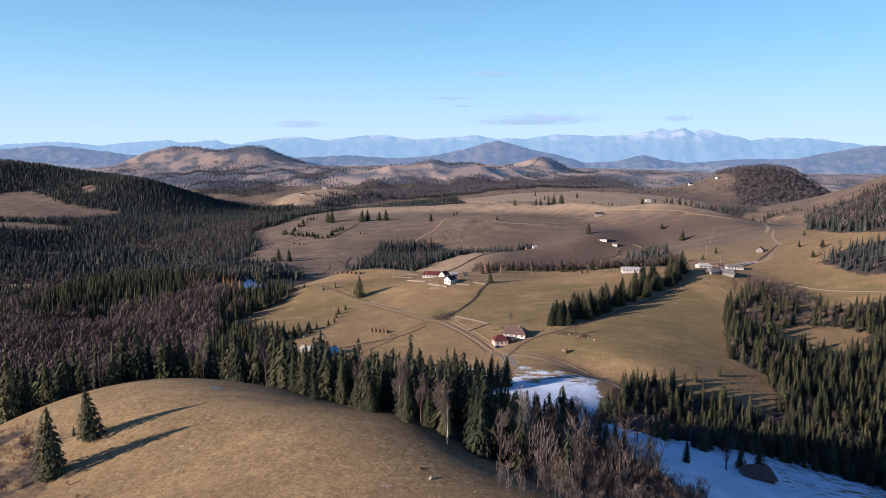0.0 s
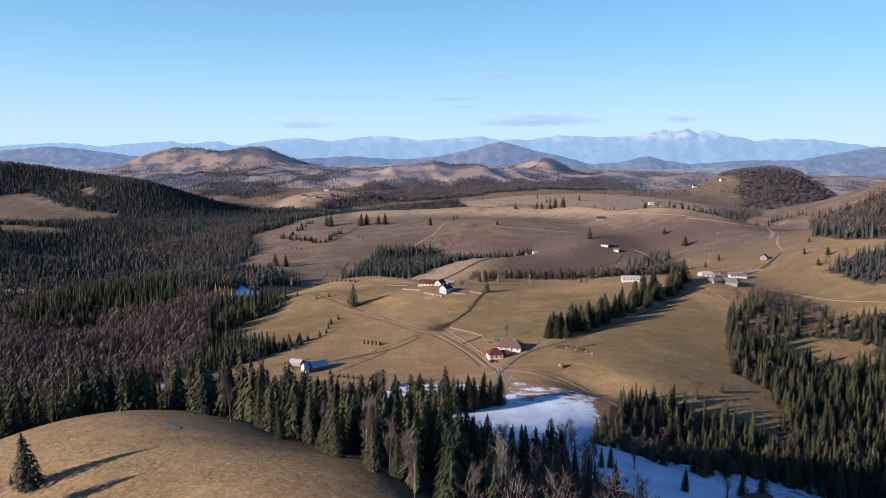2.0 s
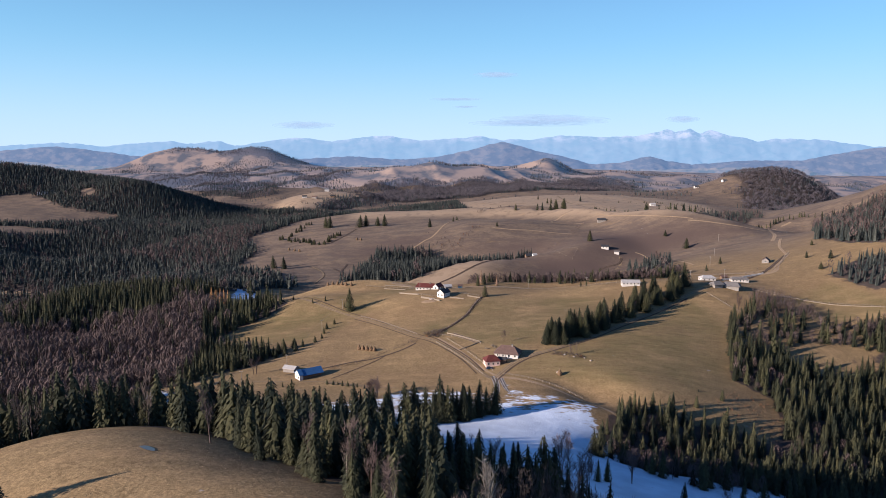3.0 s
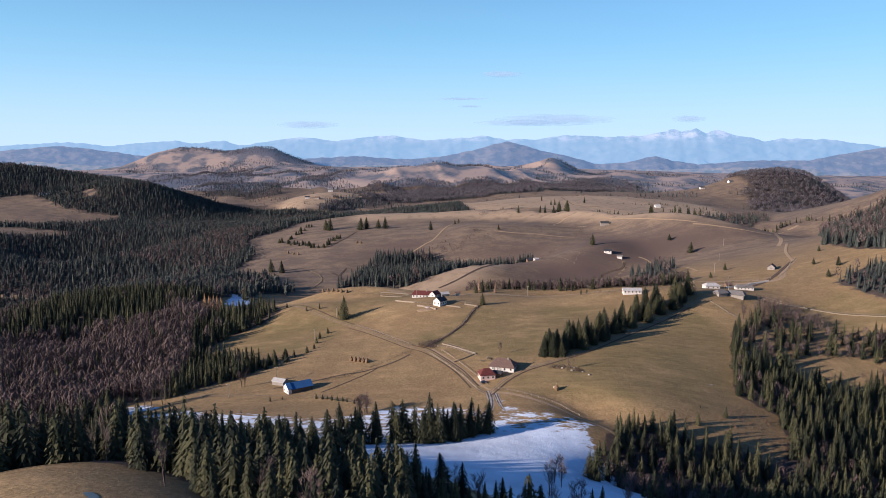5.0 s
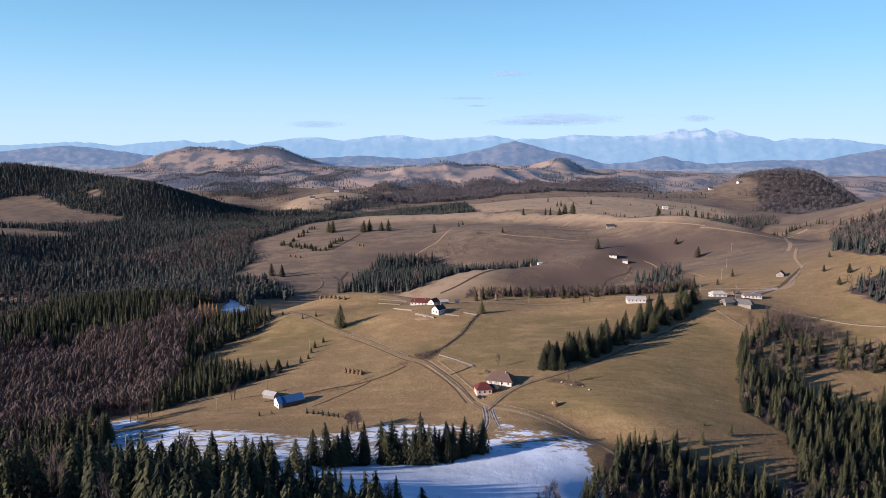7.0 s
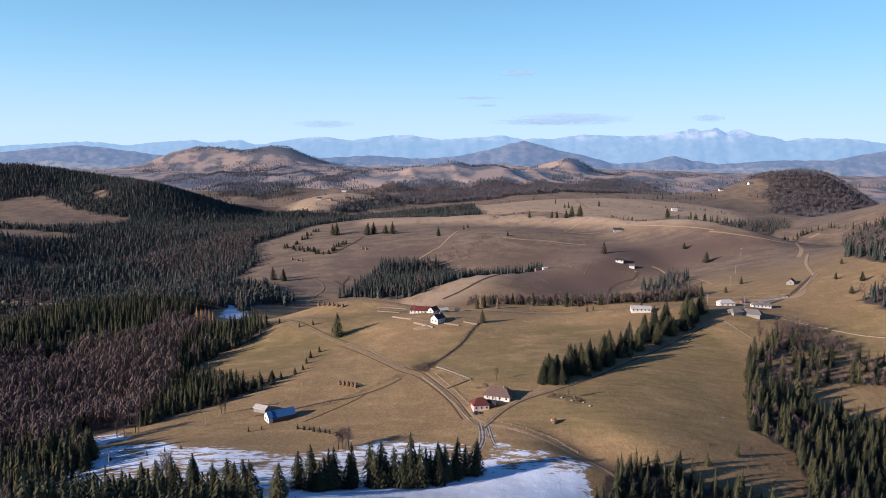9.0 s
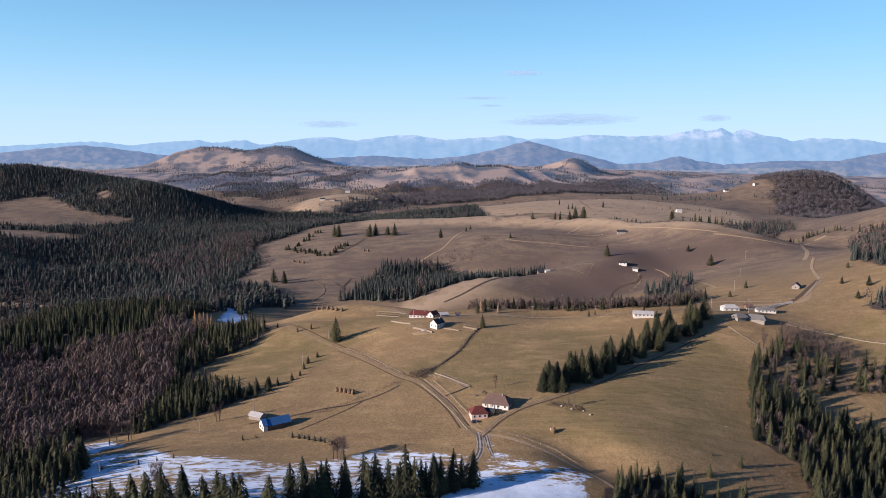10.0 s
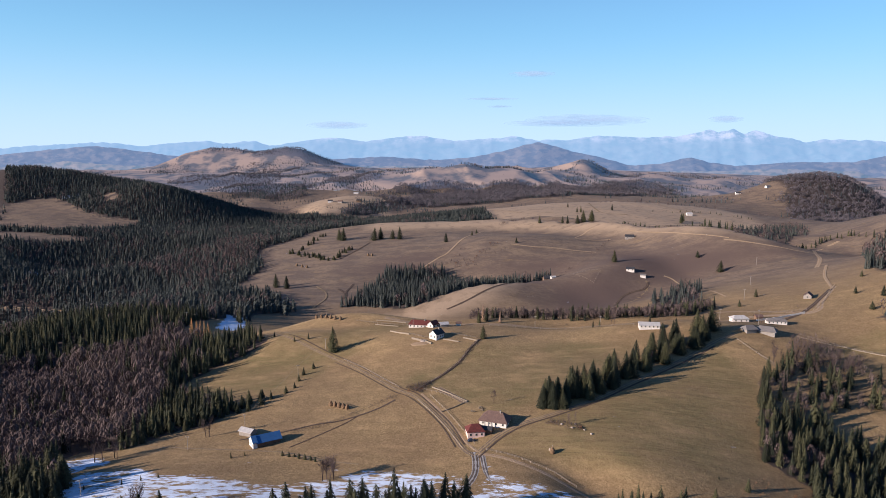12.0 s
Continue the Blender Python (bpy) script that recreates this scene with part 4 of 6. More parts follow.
for k, (line, tall, kind) in enumerate((
    ([(53, 1058), (28, 1010), (-3, 1002), (-34, 996)], (2, 4.5), BRUSH),
    ([(131, 951), (170, 993), (198, 1066)], (1.5, 3.5), BRUSH),
    ([(-4, 986), (18, 997), (40, 1008), (59, 1029), (75, 1048)], (2.0, 4), BRUSH),
    ([(188, 1028), (201, 1062), (215, 1101)], (2.0, 4), BRUSH),
    ([(248, 1180), (290, 1128), (330, 1075), (365, 1030)], (9, 14), FAR),
    ([(262, 1190), (304, 1138), (344, 1085), (379, 1040)], (8, 14), BRUSH),
    ([(440, 1010), (500, 1060), (530, 1063), (552, 1036), (620, 1010)], (6, 12), FAR),
    ([(-90, 434), (-70, 443), (-52, 452), (-40, 455), (-23, 467), (-12, 480)], (0.6, 1.6), BRUSH),
    ([(-60, 558), (-42, 537), (-20, 506), (-4, 490)], (0.6, 1.5), BRUSH),
    ([(0, 494), (14, 514), (24, 534), (32, 557)], (0.8, 1.8), BRUSH),
    ([(228, 600), (248, 612), (275, 634), (296, 655)], (1.0, 2.5), BRUSH),
    ([(350, 2010), (480, 2000), (600, 1920)], (9, 14), FAR),
    ([(168, 798), (208, 853), (226, 889)], (1.5, 3), BRUSH),
    ([(60, 1270), (150, 1290), (240, 1235), (330, 1180), (430, 1080)], (2.5, 6), BRUSH),
    ([(-100, 1420), (40, 1410), (160, 1330)], (3, 8), FAR),
    ([(300, 1900), (480, 1860), (600, 1850), (720, 1800)], (4, 9), BRUSH),
    ([(100, 1950), (300, 1990), (500, 2040)], (5, 10), FAR),
    ([(420, 1700), (560, 1730), (640, 1650)], (4, 9), FAR),
    ([(640, 2200), (760, 2260), (880, 2300)], (5, 9), BRUSH),
    ([(-460, 2120), (-330, 2140), (-180, 2190)], (5, 10), FAR),
    ([(-640, 2400), (-420, 2420), (-240, 2390)], (6, 12), BRUSH),
    ([(-760, 2700), (-480, 2650), (-300, 2700)], (8, 13), FAR),
    ([(-900, 2950), (-520, 2980), (-150, 2920)], (8, 13), BRUSH),
    ([(-1500, 3400), (-1000, 3450), (-500, 3420)], (9, 15), FAR),
    ([(-1300, 3800), (-800, 3750), (-200, 3800)], (9, 15), BRUSH),
    ([(-500, 3300), (-250, 3330), (0, 3350)], (8, 13), FAR),
    ([(700, 3400), (1000, 3350), (1400, 3500)], (9, 15), FAR),
    ([(800, 3900), (1300, 4000), (1800, 3900)], (10, 16), BRUSH),
    ([(250, 3600), (450, 3750), (540, 3900)], (9, 14), FAR),
)):
    hedgerow("hedge of leafless shrubs along a field edge" if kind is BRUSH else "row of dark spruces along a field edge", line, 3.5 if line[0][1] < 1500 else 9, tall, TWIGS if kind is BRUSH else FAR_HAZE_NEEDLES if line[0][1] > 1800 else NEEDLES, kind, 200 + k, 2.0 if line[0][1] < 1300 else 6)


# ---- single trees: each an object of its own, with stem and crown ----
def part(name, data, material, parent, label=""):
    """Links a bmesh or a mesh as one part under a thing."""
    if isinstance(data, bmesh.types.BMesh):
        mesh = bpy.data.meshes.new(name)
        data.to_mesh(mesh)
        data.free()
        mesh.materials.append(material)
        data = mesh
    ob = new(name, data)
    ob.parent = parent
    return tagged(ob, label)


def stem_mesh(name, top, thick, material):
    verts, tris = [], []
    for k in range(4):
        a, b2 = k / 4 * top, (k + 1) / 4 * top
        stick(verts, tris, (0, 0, a), (0, 0, b2), thick * (1 - a), thick * (1 - b2))
    return mesh_of(name, verts, tris, np.zeros(len(verts)), material)


def tree_kind(name, label, stem, crown, material, tone, group):
    base = new(name)
    tagged(base, label, "tree", group)
    part("trunk", stem, stem.materials[0], base)
    v, t = crown
    part("crown", mesh_of("crown", v, t, np.clip(np.random.default_rng(len(v)).normal(tone, 0.1, len(v)), 0, 1), material), material, base)
    return base


STEM = stem_mesh("trunk", 0.95, 0.014, BARK)
PALE_STEM = stem_mesh("trunk", 0.7, 0.012, PALE_BARK)
SPRUCES = [tree_kind("spruce_tree", "dark green spruce with drooping boughs", STEM, spruce_crown(100 + k, 800, 0.19 + 0.018 * (k % 4), 0.02), NEEDLES, 0.15 + 0.14 * k, "spruces") for k in range(6)]
BARES = [tree_kind("bare_tree", "leafless tree with grey-brown twigs", STEM, bare_crown(120 + k, 10, 6, 4, 0.014), TWIGS, 0.3 + 0.2 * k, "leafless trees") for k in range(3)]
BIRCHES = [tree_kind("birch_tree", "leafless birch with a pale trunk", PALE_STEM, bare_crown(140 + k, 17, 8, 3, 0.017, 0.85), PALE_BARK if k == 0 else TWIGS, 0.8, "birches") for k in range(2)]
LARCHES = [tree_kind("larch_tree", "golden larch in autumn colour", STEM, spruce_crown(150 + k, 260, 0.2, 0.08, 0.8), LARCH, 0.5, "larches") for k in range(2)]
PALE_LARCHES = [tree_kind("larch_tree", "pale buff larch with thin needles", STEM, spruce_crown(155, 260, 0.19, 0.06, 0.8), STRAWY, 0.5, "larches")]
BUSHES = [tree_kind("bush", "leafless russet bush on dry grass", STEM, brush_crown(160 + k, 220), RUST if k == 0 else TWIGS, 0.5, "bushes") for k in range(2)]
used = set()
pick = np.random.default_rng(21)


def plant(kinds, x, y, tall, wide=1.0):
    k = kinds[int(pick.integers(len(kinds)))]
    m = pose(x, y, ground_z(x, y) - 0.15, pick.normal() * 1.2, pick.normal() * 1.2, pick.random() * 360) @ Matrix.Diagonal((tall * wide, tall * wide, tall, 1))
    if k.name not in used:
        used.add(k.name)
        k.matrix_basis = m
        return k
    ob = copy_thing(k, m)
    ob.matrix_basis = m
    return ob


def row(kinds, places, low, high, jitter=0.0, times=1, wide=1.0):
    for px, py in places:
        for _ in range(times):
            plant(kinds, px + pick.normal() * jitter, py + pick.normal() * jitter, pick.uniform(low, high), wide * pick.uniform(0.85, 1.15))


plant(SPRUCES, -76.5, 145, 12.5, 1.25)
plant(SPRUCES, -78, 132, 15, 1.35)
plant(SPRUCES, -81.5, 147.5, 2.6)
row(BUSHES, [(-88, 141), (-86, 137), (-91, 145), (-84, 127.5), (-90, 124)], 2.5, 5, 1.2, 2, 1.3)
row(SPRUCES, [(-41, 180), (-36, 178), (-32, 172), (-27, 170), (-23, 166), (-19, 160), (-15, 157), (-11, 152), (-7, 147), (-3, 143), (2, 139), (7, 134)], 8, 15, 1.4)
row(BARES, [(-47, 184), (-21, 168), (-12, 157), (-4, 149), (1, 143), (12, 134), (20, 140), (27, 150), (33, 158)], 8, 13, 1.5)
plant(BIRCHES[:1], 17, 146, 15.0, 0.95)
row(BUSHES, [(14, 128), (20, 133), (26, 140), (32, 148), (38, 155), (42, 163), (24, 128), (32, 136), (40, 146), (46, 156)], 4, 8, 1.5, 2, 1.2)
plant(BIRCHES[1:], 1, 133, 12)
plant(BIRCHES[1:], -10, 150, 11)
# spruces at the snow field
row(SPRUCES, [(-35, 328), (-30, 326), (-23, 333), (-19, 335), (-10, 337), (-5, 340), (1, 339), (4, 340), (9, 342), (14, 345), (17, 346), (21, 350), (25, 353), (30, 358)], 13, 21, 1.6, 2, 1.3)
plant(SPRUCES, 6, 341, 24, 1.1)
row(SPRUCES, [(-106, 324), (-100, 326), (-95, 328), (-84, 327), (-71, 321), (-64, 318), (-60, 317), (-55, 315), (-50, 312), (-44, 310), (-78, 318), (-90, 322)], 12, 18, 2.5, 1, 1.45)
row(SPRUCES, [(66, 268), (70, 274), (95, 262), (122, 272), (134, 280)], 8, 14, 0.8)
row(SPRUCES, [(39, 206), (35, 200), (30, 214), (12, 234), (6, 238), (-2, 246), (20, 226), (76, 318), (74, 316)], 12, 17, 1.2, 1, 1.3)
row(BARES, [(60, 262), (80, 278), (112, 262), (52, 280), (44, 212), (47, 216), (51, 220), (24, 222), (14, 240), (0, 256), (56, 300), (58, 296)], 8, 12, 1.0, 2, 1.2)
row(SPRUCES, [(-152, 372), (-156, 380), (-160, 388), (-164, 378), (-168, 390), (-172, 398), (-176, 384), (-160, 366), (-170, 372), (-180, 396)], 12, 19, 2.0, 2, 1.3)
# belt of spruces beside the track
row(SPRUCES, [(76, 458), (85, 463), (96, 471), (105, 480), (115, 490), (128, 504), (141, 517), (154, 531), (169, 545), (183, 557), (192, 565)], 11, 18, 2.2, 4, 1.4)
row(SPRUCES, [(77, 466), (90, 475), (101, 486), (112, 497), (122, 508), (135, 522), (147, 535), (160, 549), (172, 558), (186, 568), (196, 575)], 12, 20, 2.2, 2, 1.4)
row(BARES, [(108, 486), (145, 524), (163, 545)], 6, 9, 1.0)
# young spruces on the field bank
row(SPRUCES, [(-128, 452), (-122, 458), (-117, 466), (-112, 472), (-107, 476), (-101, 479), (-96, 486), (-92, 494), (-87, 502), (-84, 511), (-83, 522), (-81, 535), (-79, 547)], 4, 7.5, 1.2, 1, 1.4)
row(SPRUCES, [(-124, 468), (-119, 474), (-114, 478), (-110, 481), (-106, 484), (-102, 489), (-98, 494)], 6, 9.5, 1.2, 2, 1.4)
row(SPRUCES, [(-142, 376), (-126, 380), (-119, 384), (-112, 387), (-86, 411), (-80, 414)], 2.2, 3.6)
row(SPRUCES, [(-61, 414), (-57, 413.5), (-54, 413), (-51, 411.5), (-48, 410), (-45, 409), (-42, 407), (-38, 405), (-35, 403)], 2.4, 3.6, 0.3, 1, 1.4)
row(BARES, [(-34, 386), (-31, 389), (-29, 385)], 8, 11, 1.2, 2, 1.7)
row(BARES, [(-110, 440), (-100, 344), (-104, 346), (-148, 414), (-156, 412)], 8, 11, 1.0, 2, 1.5)
plant(SPRUCES, -70, 572, 19.5, 1.3)
row(SPRUCES, [(-102, 587), (-92, 590), (-75, 580), (-120, 596)], 3.5, 6)
plant(SPRUCES, 39, 571, 10.5, 1.4)
row(BUSHES, [(-1, 493), (5, 498), (-6, 490), (0, 490), (3, 494)], 1.5, 3, 1.0, 1, 1.6)
row(SPRUCES, [(144, 386), (163, 399)], 7, 8.5, 0, 1, 1.25)
plant(SPRUCES, 151, 403, 2.2)
row(BARES, [(88, 437)], 6, 6.5)
row(BUSHES, [(78, 438), (82, 437), (86, 436), (90, 433)], 1.2, 2.2, 0.8, 2, 1.5)
row(LARCHES, [(-203, 638), (-199, 636), (-195, 634), (-190, 636), (-186, 634), (-201, 644)], 12, 16, 1.0)
# hillside trees
row(SPRUCES, [(313, 909), (196, 936), (-19, 1110), (364, 1232)], 13, 17, 0, 1, 1.4)
row(SPRUCES, [(299, 952), (382, 736), (348, 678), (361, 661), (338, 633), (281, 714), (254, 677), (82, 1060), (24, 1210), (18, 1164), (410, 727), (238, 1220), (274, 1219), (173, 1233)], 6, 9, 0, 1, 1.6)
row(SPRUCES, [(-137, 1173), (-128, 1182), (-107, 1176), (-96, 1170), (-197, 1197), (-190, 1190), (-218, 920), (-202, 912), (200, 1325), (211, 1330), (225, 1329)], 16, 22, 0, 1, 1.5)
row(SPRUCES, [(-253, 1118), (-240, 1105), (-228, 1094), (-215, 1082), (-203, 1070), (-190, 1058), (-177, 1047), (-172, 1065), (-167, 1085), (-162, 1105), (-245, 1140), (-242, 1175), (-238, 1210), (-235, 1245)], 6, 9, 3.0, 4, 1.5)
row(SPRUCES, [(234, 1780), (242, 1668), (250, 1667), (324, 1696), (128, 1252), (164, 1235), (171, 1228)], 12, 16)
row(SPRUCES, [(439, 1550), (455, 1590), (446, 1570)], 16, 22)
row(BUSHES, [(-13, 1017), (-2, 1024), (6, 1007), (12, 992), (22, 994), (17, 984), (25, 986)], 2, 3.5, 3, 2, 1.4)
row(BUSHES, [(-38, 996), (4, 1025), (36, 1029), (12, 1047), (45, 1054), (-21, 1059), (-121, 1057), (53, 1058), (28, 1010), (-3, 1002)], 2, 4, 3, 2, 1.4)
# trees along the ridge road
row(SPRUCES, [(36, 622), (44, 625), (85, 640), (112, 650), (118, 652), (140, 640), (150, 655), (165, 648), (205, 660), (225, 672)], 7, 12, 1.5)
row(BARES, [(50, 630), (60, 640), (72, 642), (92, 640), (102, 648), (128, 646), (134, 600), (180, 655), (192, 665)], 6, 9, 2, 2)
plant(PALE_LARCHES, 52, 622, 10.5)
plant(PALE_LARCHES, 39, 630, 14)
row(SPRUCES, [(120, 596), (125, 597), (160, 590)], 4, 7)
row(SPRUCES, [(213, 512), (196, 470), (182, 428), (187, 440), (200, 485), (218, 522), (188, 452)], 10, 16, 1.5)
row(BARES, [(236, 548), (230, 540), (250, 530), (262, 526), (275, 532), (246, 540)], 6, 10, 2, 2)


# ---- tracks ----
def track_material(name, rut, verge):
    s = Shade(name, 0.95)
    c = s.mix(s.noise(2.2, 4), rut, tuple(0.75 * v for v in rut))
    across = s.attr("across")
    c = s.mix(s.ramp(s.math("ADD", s.math("ABSOLUTE", s.math("SUBTRACT", s.math("ABSOLUTE", across, 0.0), 0.5), 0.0), s.math("MULTIPLY", s.noise(3, 3), 0.25)), 0.28, 0.45), c, verge)
    s.colour(c)
    s.bump(s.noise(0.8, 4), 0.12)
    return s.m


DIRT = track_material("dirt_track", (0.185, 0.135, 0.098), (0.27, 0.20, 0.105))
PALE_DIRT = track_material("pale_dirt", (0.34, 0.255, 0.175), (0.29, 0.205, 0.115))
SLUSH = track_material("slush_track", (0.10, 0.08, 0.068), (0.29, 0.275, 0.265))


def strip(name, label, points, width, material, lift=0.14):
    p = [Vector(q) for q in points]
    line = []
    for a, b2, c, d in zip([p[0]] + p[:-2], p[:-1], p[1:], p[2:] + [p[-1]]):
        n = max(2, int((c - b2).length / 2.0))
        for k in range(n):
            t = k / n
            line.append(0.5 * (2 * b2 + (c - a) * t + (2 * a - 5 * b2 + 4 * c - d) * t * t + (3 * b2 - a - 3 * c + d) * t**3))
    line.append(p[-1])
    verts, faces, across = [], [], []
    cuts = (-1, -0.5, 0, 0.5, 1)
    for k, q in enumerate(line):
        d = (line[min(k + 1, len(line) - 1)] - line[max(k - 1, 0)]).normalized()
        side = Vector((-d.y, d.x))
        w = width / 2 * (1 + 0.16 * noise.noise((q.x / 4, q.y / 4, 2.0)))
        for c in cuts:
            e = q + side * w * c
            verts.append((e.x, e.y, lift - 0.08 * abs(c)))
            across.append(c)
    flat = np.array(verts)
    flat[:, 2] += height(flat[:, 0], flat[:, 1])
    verts = flat.tolist()
    m = len(cuts)
    for k in range(len(line) - 1):
        for i in range(m - 1):
            a = k * m + i
            faces.append((a, a + 1, a + m + 1, a + m))
    mesh = bpy.data.meshes.new(name)
    mesh.from_pydata(verts, [], faces)
    mesh.attributes.new("across", "FLOAT", "POINT").data.foreach_set("value", np.array(across, np.float32))
    mesh.materials.append(material)
    return tagged(new(name, mesh), label, "track", kind="structure")


strip("road", "rutted dirt track across the pasture", [(-150, 622), (-114, 597), (-82, 575), (-62, 557), (-42, 534), (-14, 497), (-2, 485), (9, 466), (21, 442), (29, 419), (35, 409)], 2.8, DIRT)
strip("road", "dirt track from the farm to the pasture gate", [(3, 486), (14, 464), (25, 439), (33, 420), (39, 411)], 1.7, PALE_DIRT)
strip("road", "dirt lane along the belt of spruces", [(36, 408), (47, 426), (59, 438), (77, 449), (102, 468), (130, 497), (167, 535), (194, 559), (215, 574)], 3.2, DIRT)
strip("road", "pale dirt lane along the snow field", [(38, 410), (47, 407), (58, 401), (71, 394), (79, 388), (88, 378), (98, 366)], 2.6, PALE_DIRT)
strip("road", "slushy track through the snow", [(36, 412), (37, 400), (36, 388), (30, 372), (26, 362)], 3.4, SLUSH)
strip("road", "slushy track through the snow", [(40, 408), (42, 392), (46, 378), (56, 360)], 2.6, SLUSH)
strip("road", "dark cart track across the snow field", [(34, 346), (54, 343), (70, 344), (80, 344), (92, 332), (104, 312), (126, 296), (160, 306), (190, 308)], 1.6, SLUSH)
strip("road", "gravel road along the ridge", [(-40, 632), (-3, 620), (37, 617), (80, 616), (120, 610), (158, 604), (200, 606), (249, 636), (297, 640), (317, 669), (347, 713)], 5.0, PALE_DIRT)
strip("road", "forest road beside the spruce wood", [(-601, 948), (-551, 944), (-480, 915), (-331, 714)], 8.0, PALE_DIRT)
strip("road", "narrow footpath across the pasture", [(-150, 432), (-113, 424), (-85, 421), (-60, 418), (-42, 410), (-20, 404)], 1.5, DIRT)

strip("road", "track up the far pasture", [(223, 552), (234, 526), (246, 508)], 2.0, DIRT)
strip("road", "track up the far hillside", [(386, 832), (420, 900), (461, 1006), (513, 1051)], 4.5, PALE_DIRT)
strip("road", "track over the far hill brow", [(340, 985), (380, 965), (430, 945), (470, 950)], 3.0, PALE_DIRT)
strip("road", "track to the hillside farm", [(168, 798), (196, 830), (208, 853), (224, 880), (226, 895)], 3.0, DIRT)


# dark earth of ditches and gullies, also used for painted shadow lines
DIRT_AND_SHADE = track_material("ditch_and_shade", (0.075, 0.055, 0.042), (0.12, 0.085, 0.06))
for label, line, wide, kind in (
    ("dark ditch between two pastures", [(-1, 491), (13, 512), (23, 532), (31, 556), (37, 570)], 2.2, DIRT_AND_SHADE),
    ("dark grassy bank between two pastures", [(-90, 434), (-70, 443), (-52, 452), (-40, 455), (-23, 467), (-12, 480)], 1.5, DIRT_AND_SHADE),
    ("dark sheep path across the pasture", [(-60, 424), (-46, 440), (-36, 452), (-30, 462)], 0.9, DIRT_AND_SHADE),
    ("bare earth garden plot beside the farm fence", [(12, 493), (20, 482), (30, 468)], 5.0, DIRT),
    # the next three strips paint the shadow lines along track and lane
    ("dark painted shadow line of the ditch beside the pasture track", [(-112, 600), (-80, 578), (-60, 559.5), (-40, 536), (-12, 499), (0, 487), (11, 467), (23, 443), (31, 420)], 1.0, DIRT_AND_SHADE),
    ("dark painted shadow line of the ditch below the pasture track", [(-64, 554), (-44, 531.5), (-16.5, 495), (-4.5, 483), (6.5, 465), (18.5, 441), (26.5, 418)], 0.9, DIRT_AND_SHADE),
    ("dark painted shadow line on the verge of the spruce lane", [(38, 406), (49, 424), (61, 436), (79, 447), (104, 466), (132, 495), (169, 533), (196, 557)], 1.2, DIRT_AND_SHADE),
    ("dark field edge on the hillside", [(-140, 1152), (-152, 1092), (-165, 1052)], 3.0, DIRT_AND_SHADE),
    ("dark eroded gully in the hillside", [(-138, 912), (-124, 885), (-122, 858)], 4.0, DIRT_AND_SHADE),
    ("dark eroded gully in the hillside", [(-124, 934), (-126, 906), (-125, 885)], 3.0, DIRT_AND_SHADE),
    ("footpath down the hillside", [(-168, 923), (-150, 893), (-142, 857), (-145, 814)], 2.0, DIRT),
    ("cart track up the hillside", [(-45, 985), (-25, 1024), (-8, 1059), (30, 1223)], 3.0, PALE_DIRT),
    ("pale field edge on the hillside", [(75, 1053), (106, 1045), (133, 1044), (188, 1028)], 3.0, PALE_DIRT),
    ("pale field edge below the brow", [(203, 1164), (189, 1153), (171, 1106), (219, 1100)], 3.0, PALE_DIRT),
    ("pale path over the brow", [(122, 1220), (142, 1231)], 3.0, PALE_DIRT),
    ("dark field edge down the round hill", [(0, 798), (23, 818), (53, 850), (66, 866)], 2.2, DIRT_AND_SHADE),
    ("dark trail up to the hillside cottage", [(164, 774), (190, 854), (220, 878), (227, 893)], 3.0, DIRT_AND_SHADE),
    ("pale path on the shaded slope", [(249, 910), (257, 903), (262, 884)], 2.6, PALE_DIRT),
    ("pale path below the spur", [(261, 842), (258, 800), (261, 732)], 2.2, PALE_DIRT),
    ("dirt road along the hill brow", [(243, 1125), (275, 1072), (309, 1025), (347, 987)], 2.4, PALE_DIRT),
    ("muddy lane below the cottage", [(250, 606), (270, 625), (289, 640), (306, 659), (324, 683), (341, 706)], 3.4, DIRT_AND_SHADE),
    ("grassy track up the far slope", [(398, 837), (364, 767), (342, 704)], 3.0, PALE_DIRT),
    ("farm road behind the ridge", [(190, 690), (215, 657), (243, 655), (289, 642)], 3.4, PALE_DIRT),
    ("track across the far plateau", [(480, 1930), (470, 1827), (494, 1734), (541, 1718)], 5.0, PALE_DIRT),
    ("track across the far plateau", [(52, 1816), (116, 1699), (191, 1673)], 4.5, PALE_DIRT),
    ("track over the far plateau", [(300, 1900), (293, 1683), (346, 1631)], 4.0, DIRT),
    ("bend of the road beside the copse", [(585, 1659), (550, 1592), (538, 1548)], 6.0, PALE_DIRT),
):
    strip("road", label, line, wide, kind, 0.2 if line[0][1] < 700 else 0.35)


# ---- buildings ----
WHITE_WALL = plain("white_plaster", (0.66, 0.62, 0.57), (0.54, 0.50, 0.45), 1.5)
PINK_WALL = plain("pink_plaster", (0.70, 0.52, 0.45), (0.62, 0.44, 0.38), 1.2)
WOOD_WALL = plain("brown_boards", (0.20, 0.13, 0.085), (0.12, 0.08, 0.055), 0.5, bump=0.02)
GREY_WALL = plain("grey_boards", (0.30, 0.27, 0.24), (0.20, 0.18, 0.16), 0.6, bump=0.02)
BLUE_ROOF = plain("blue_sheet_roof", (0.060, 0.150, 0.33), (0.05, 0.125, 0.28), 1.5, 0.75)
RED_ROOF = plain("maroon_roof", (0.135, 0.040, 0.034), (0.09, 0.03, 0.027), 0.9, 0.7)
BROWN_ROOF = plain("brown_roof", (0.16, 0.105, 0.085), (0.105, 0.07, 0.06), 0.9, 0.8)
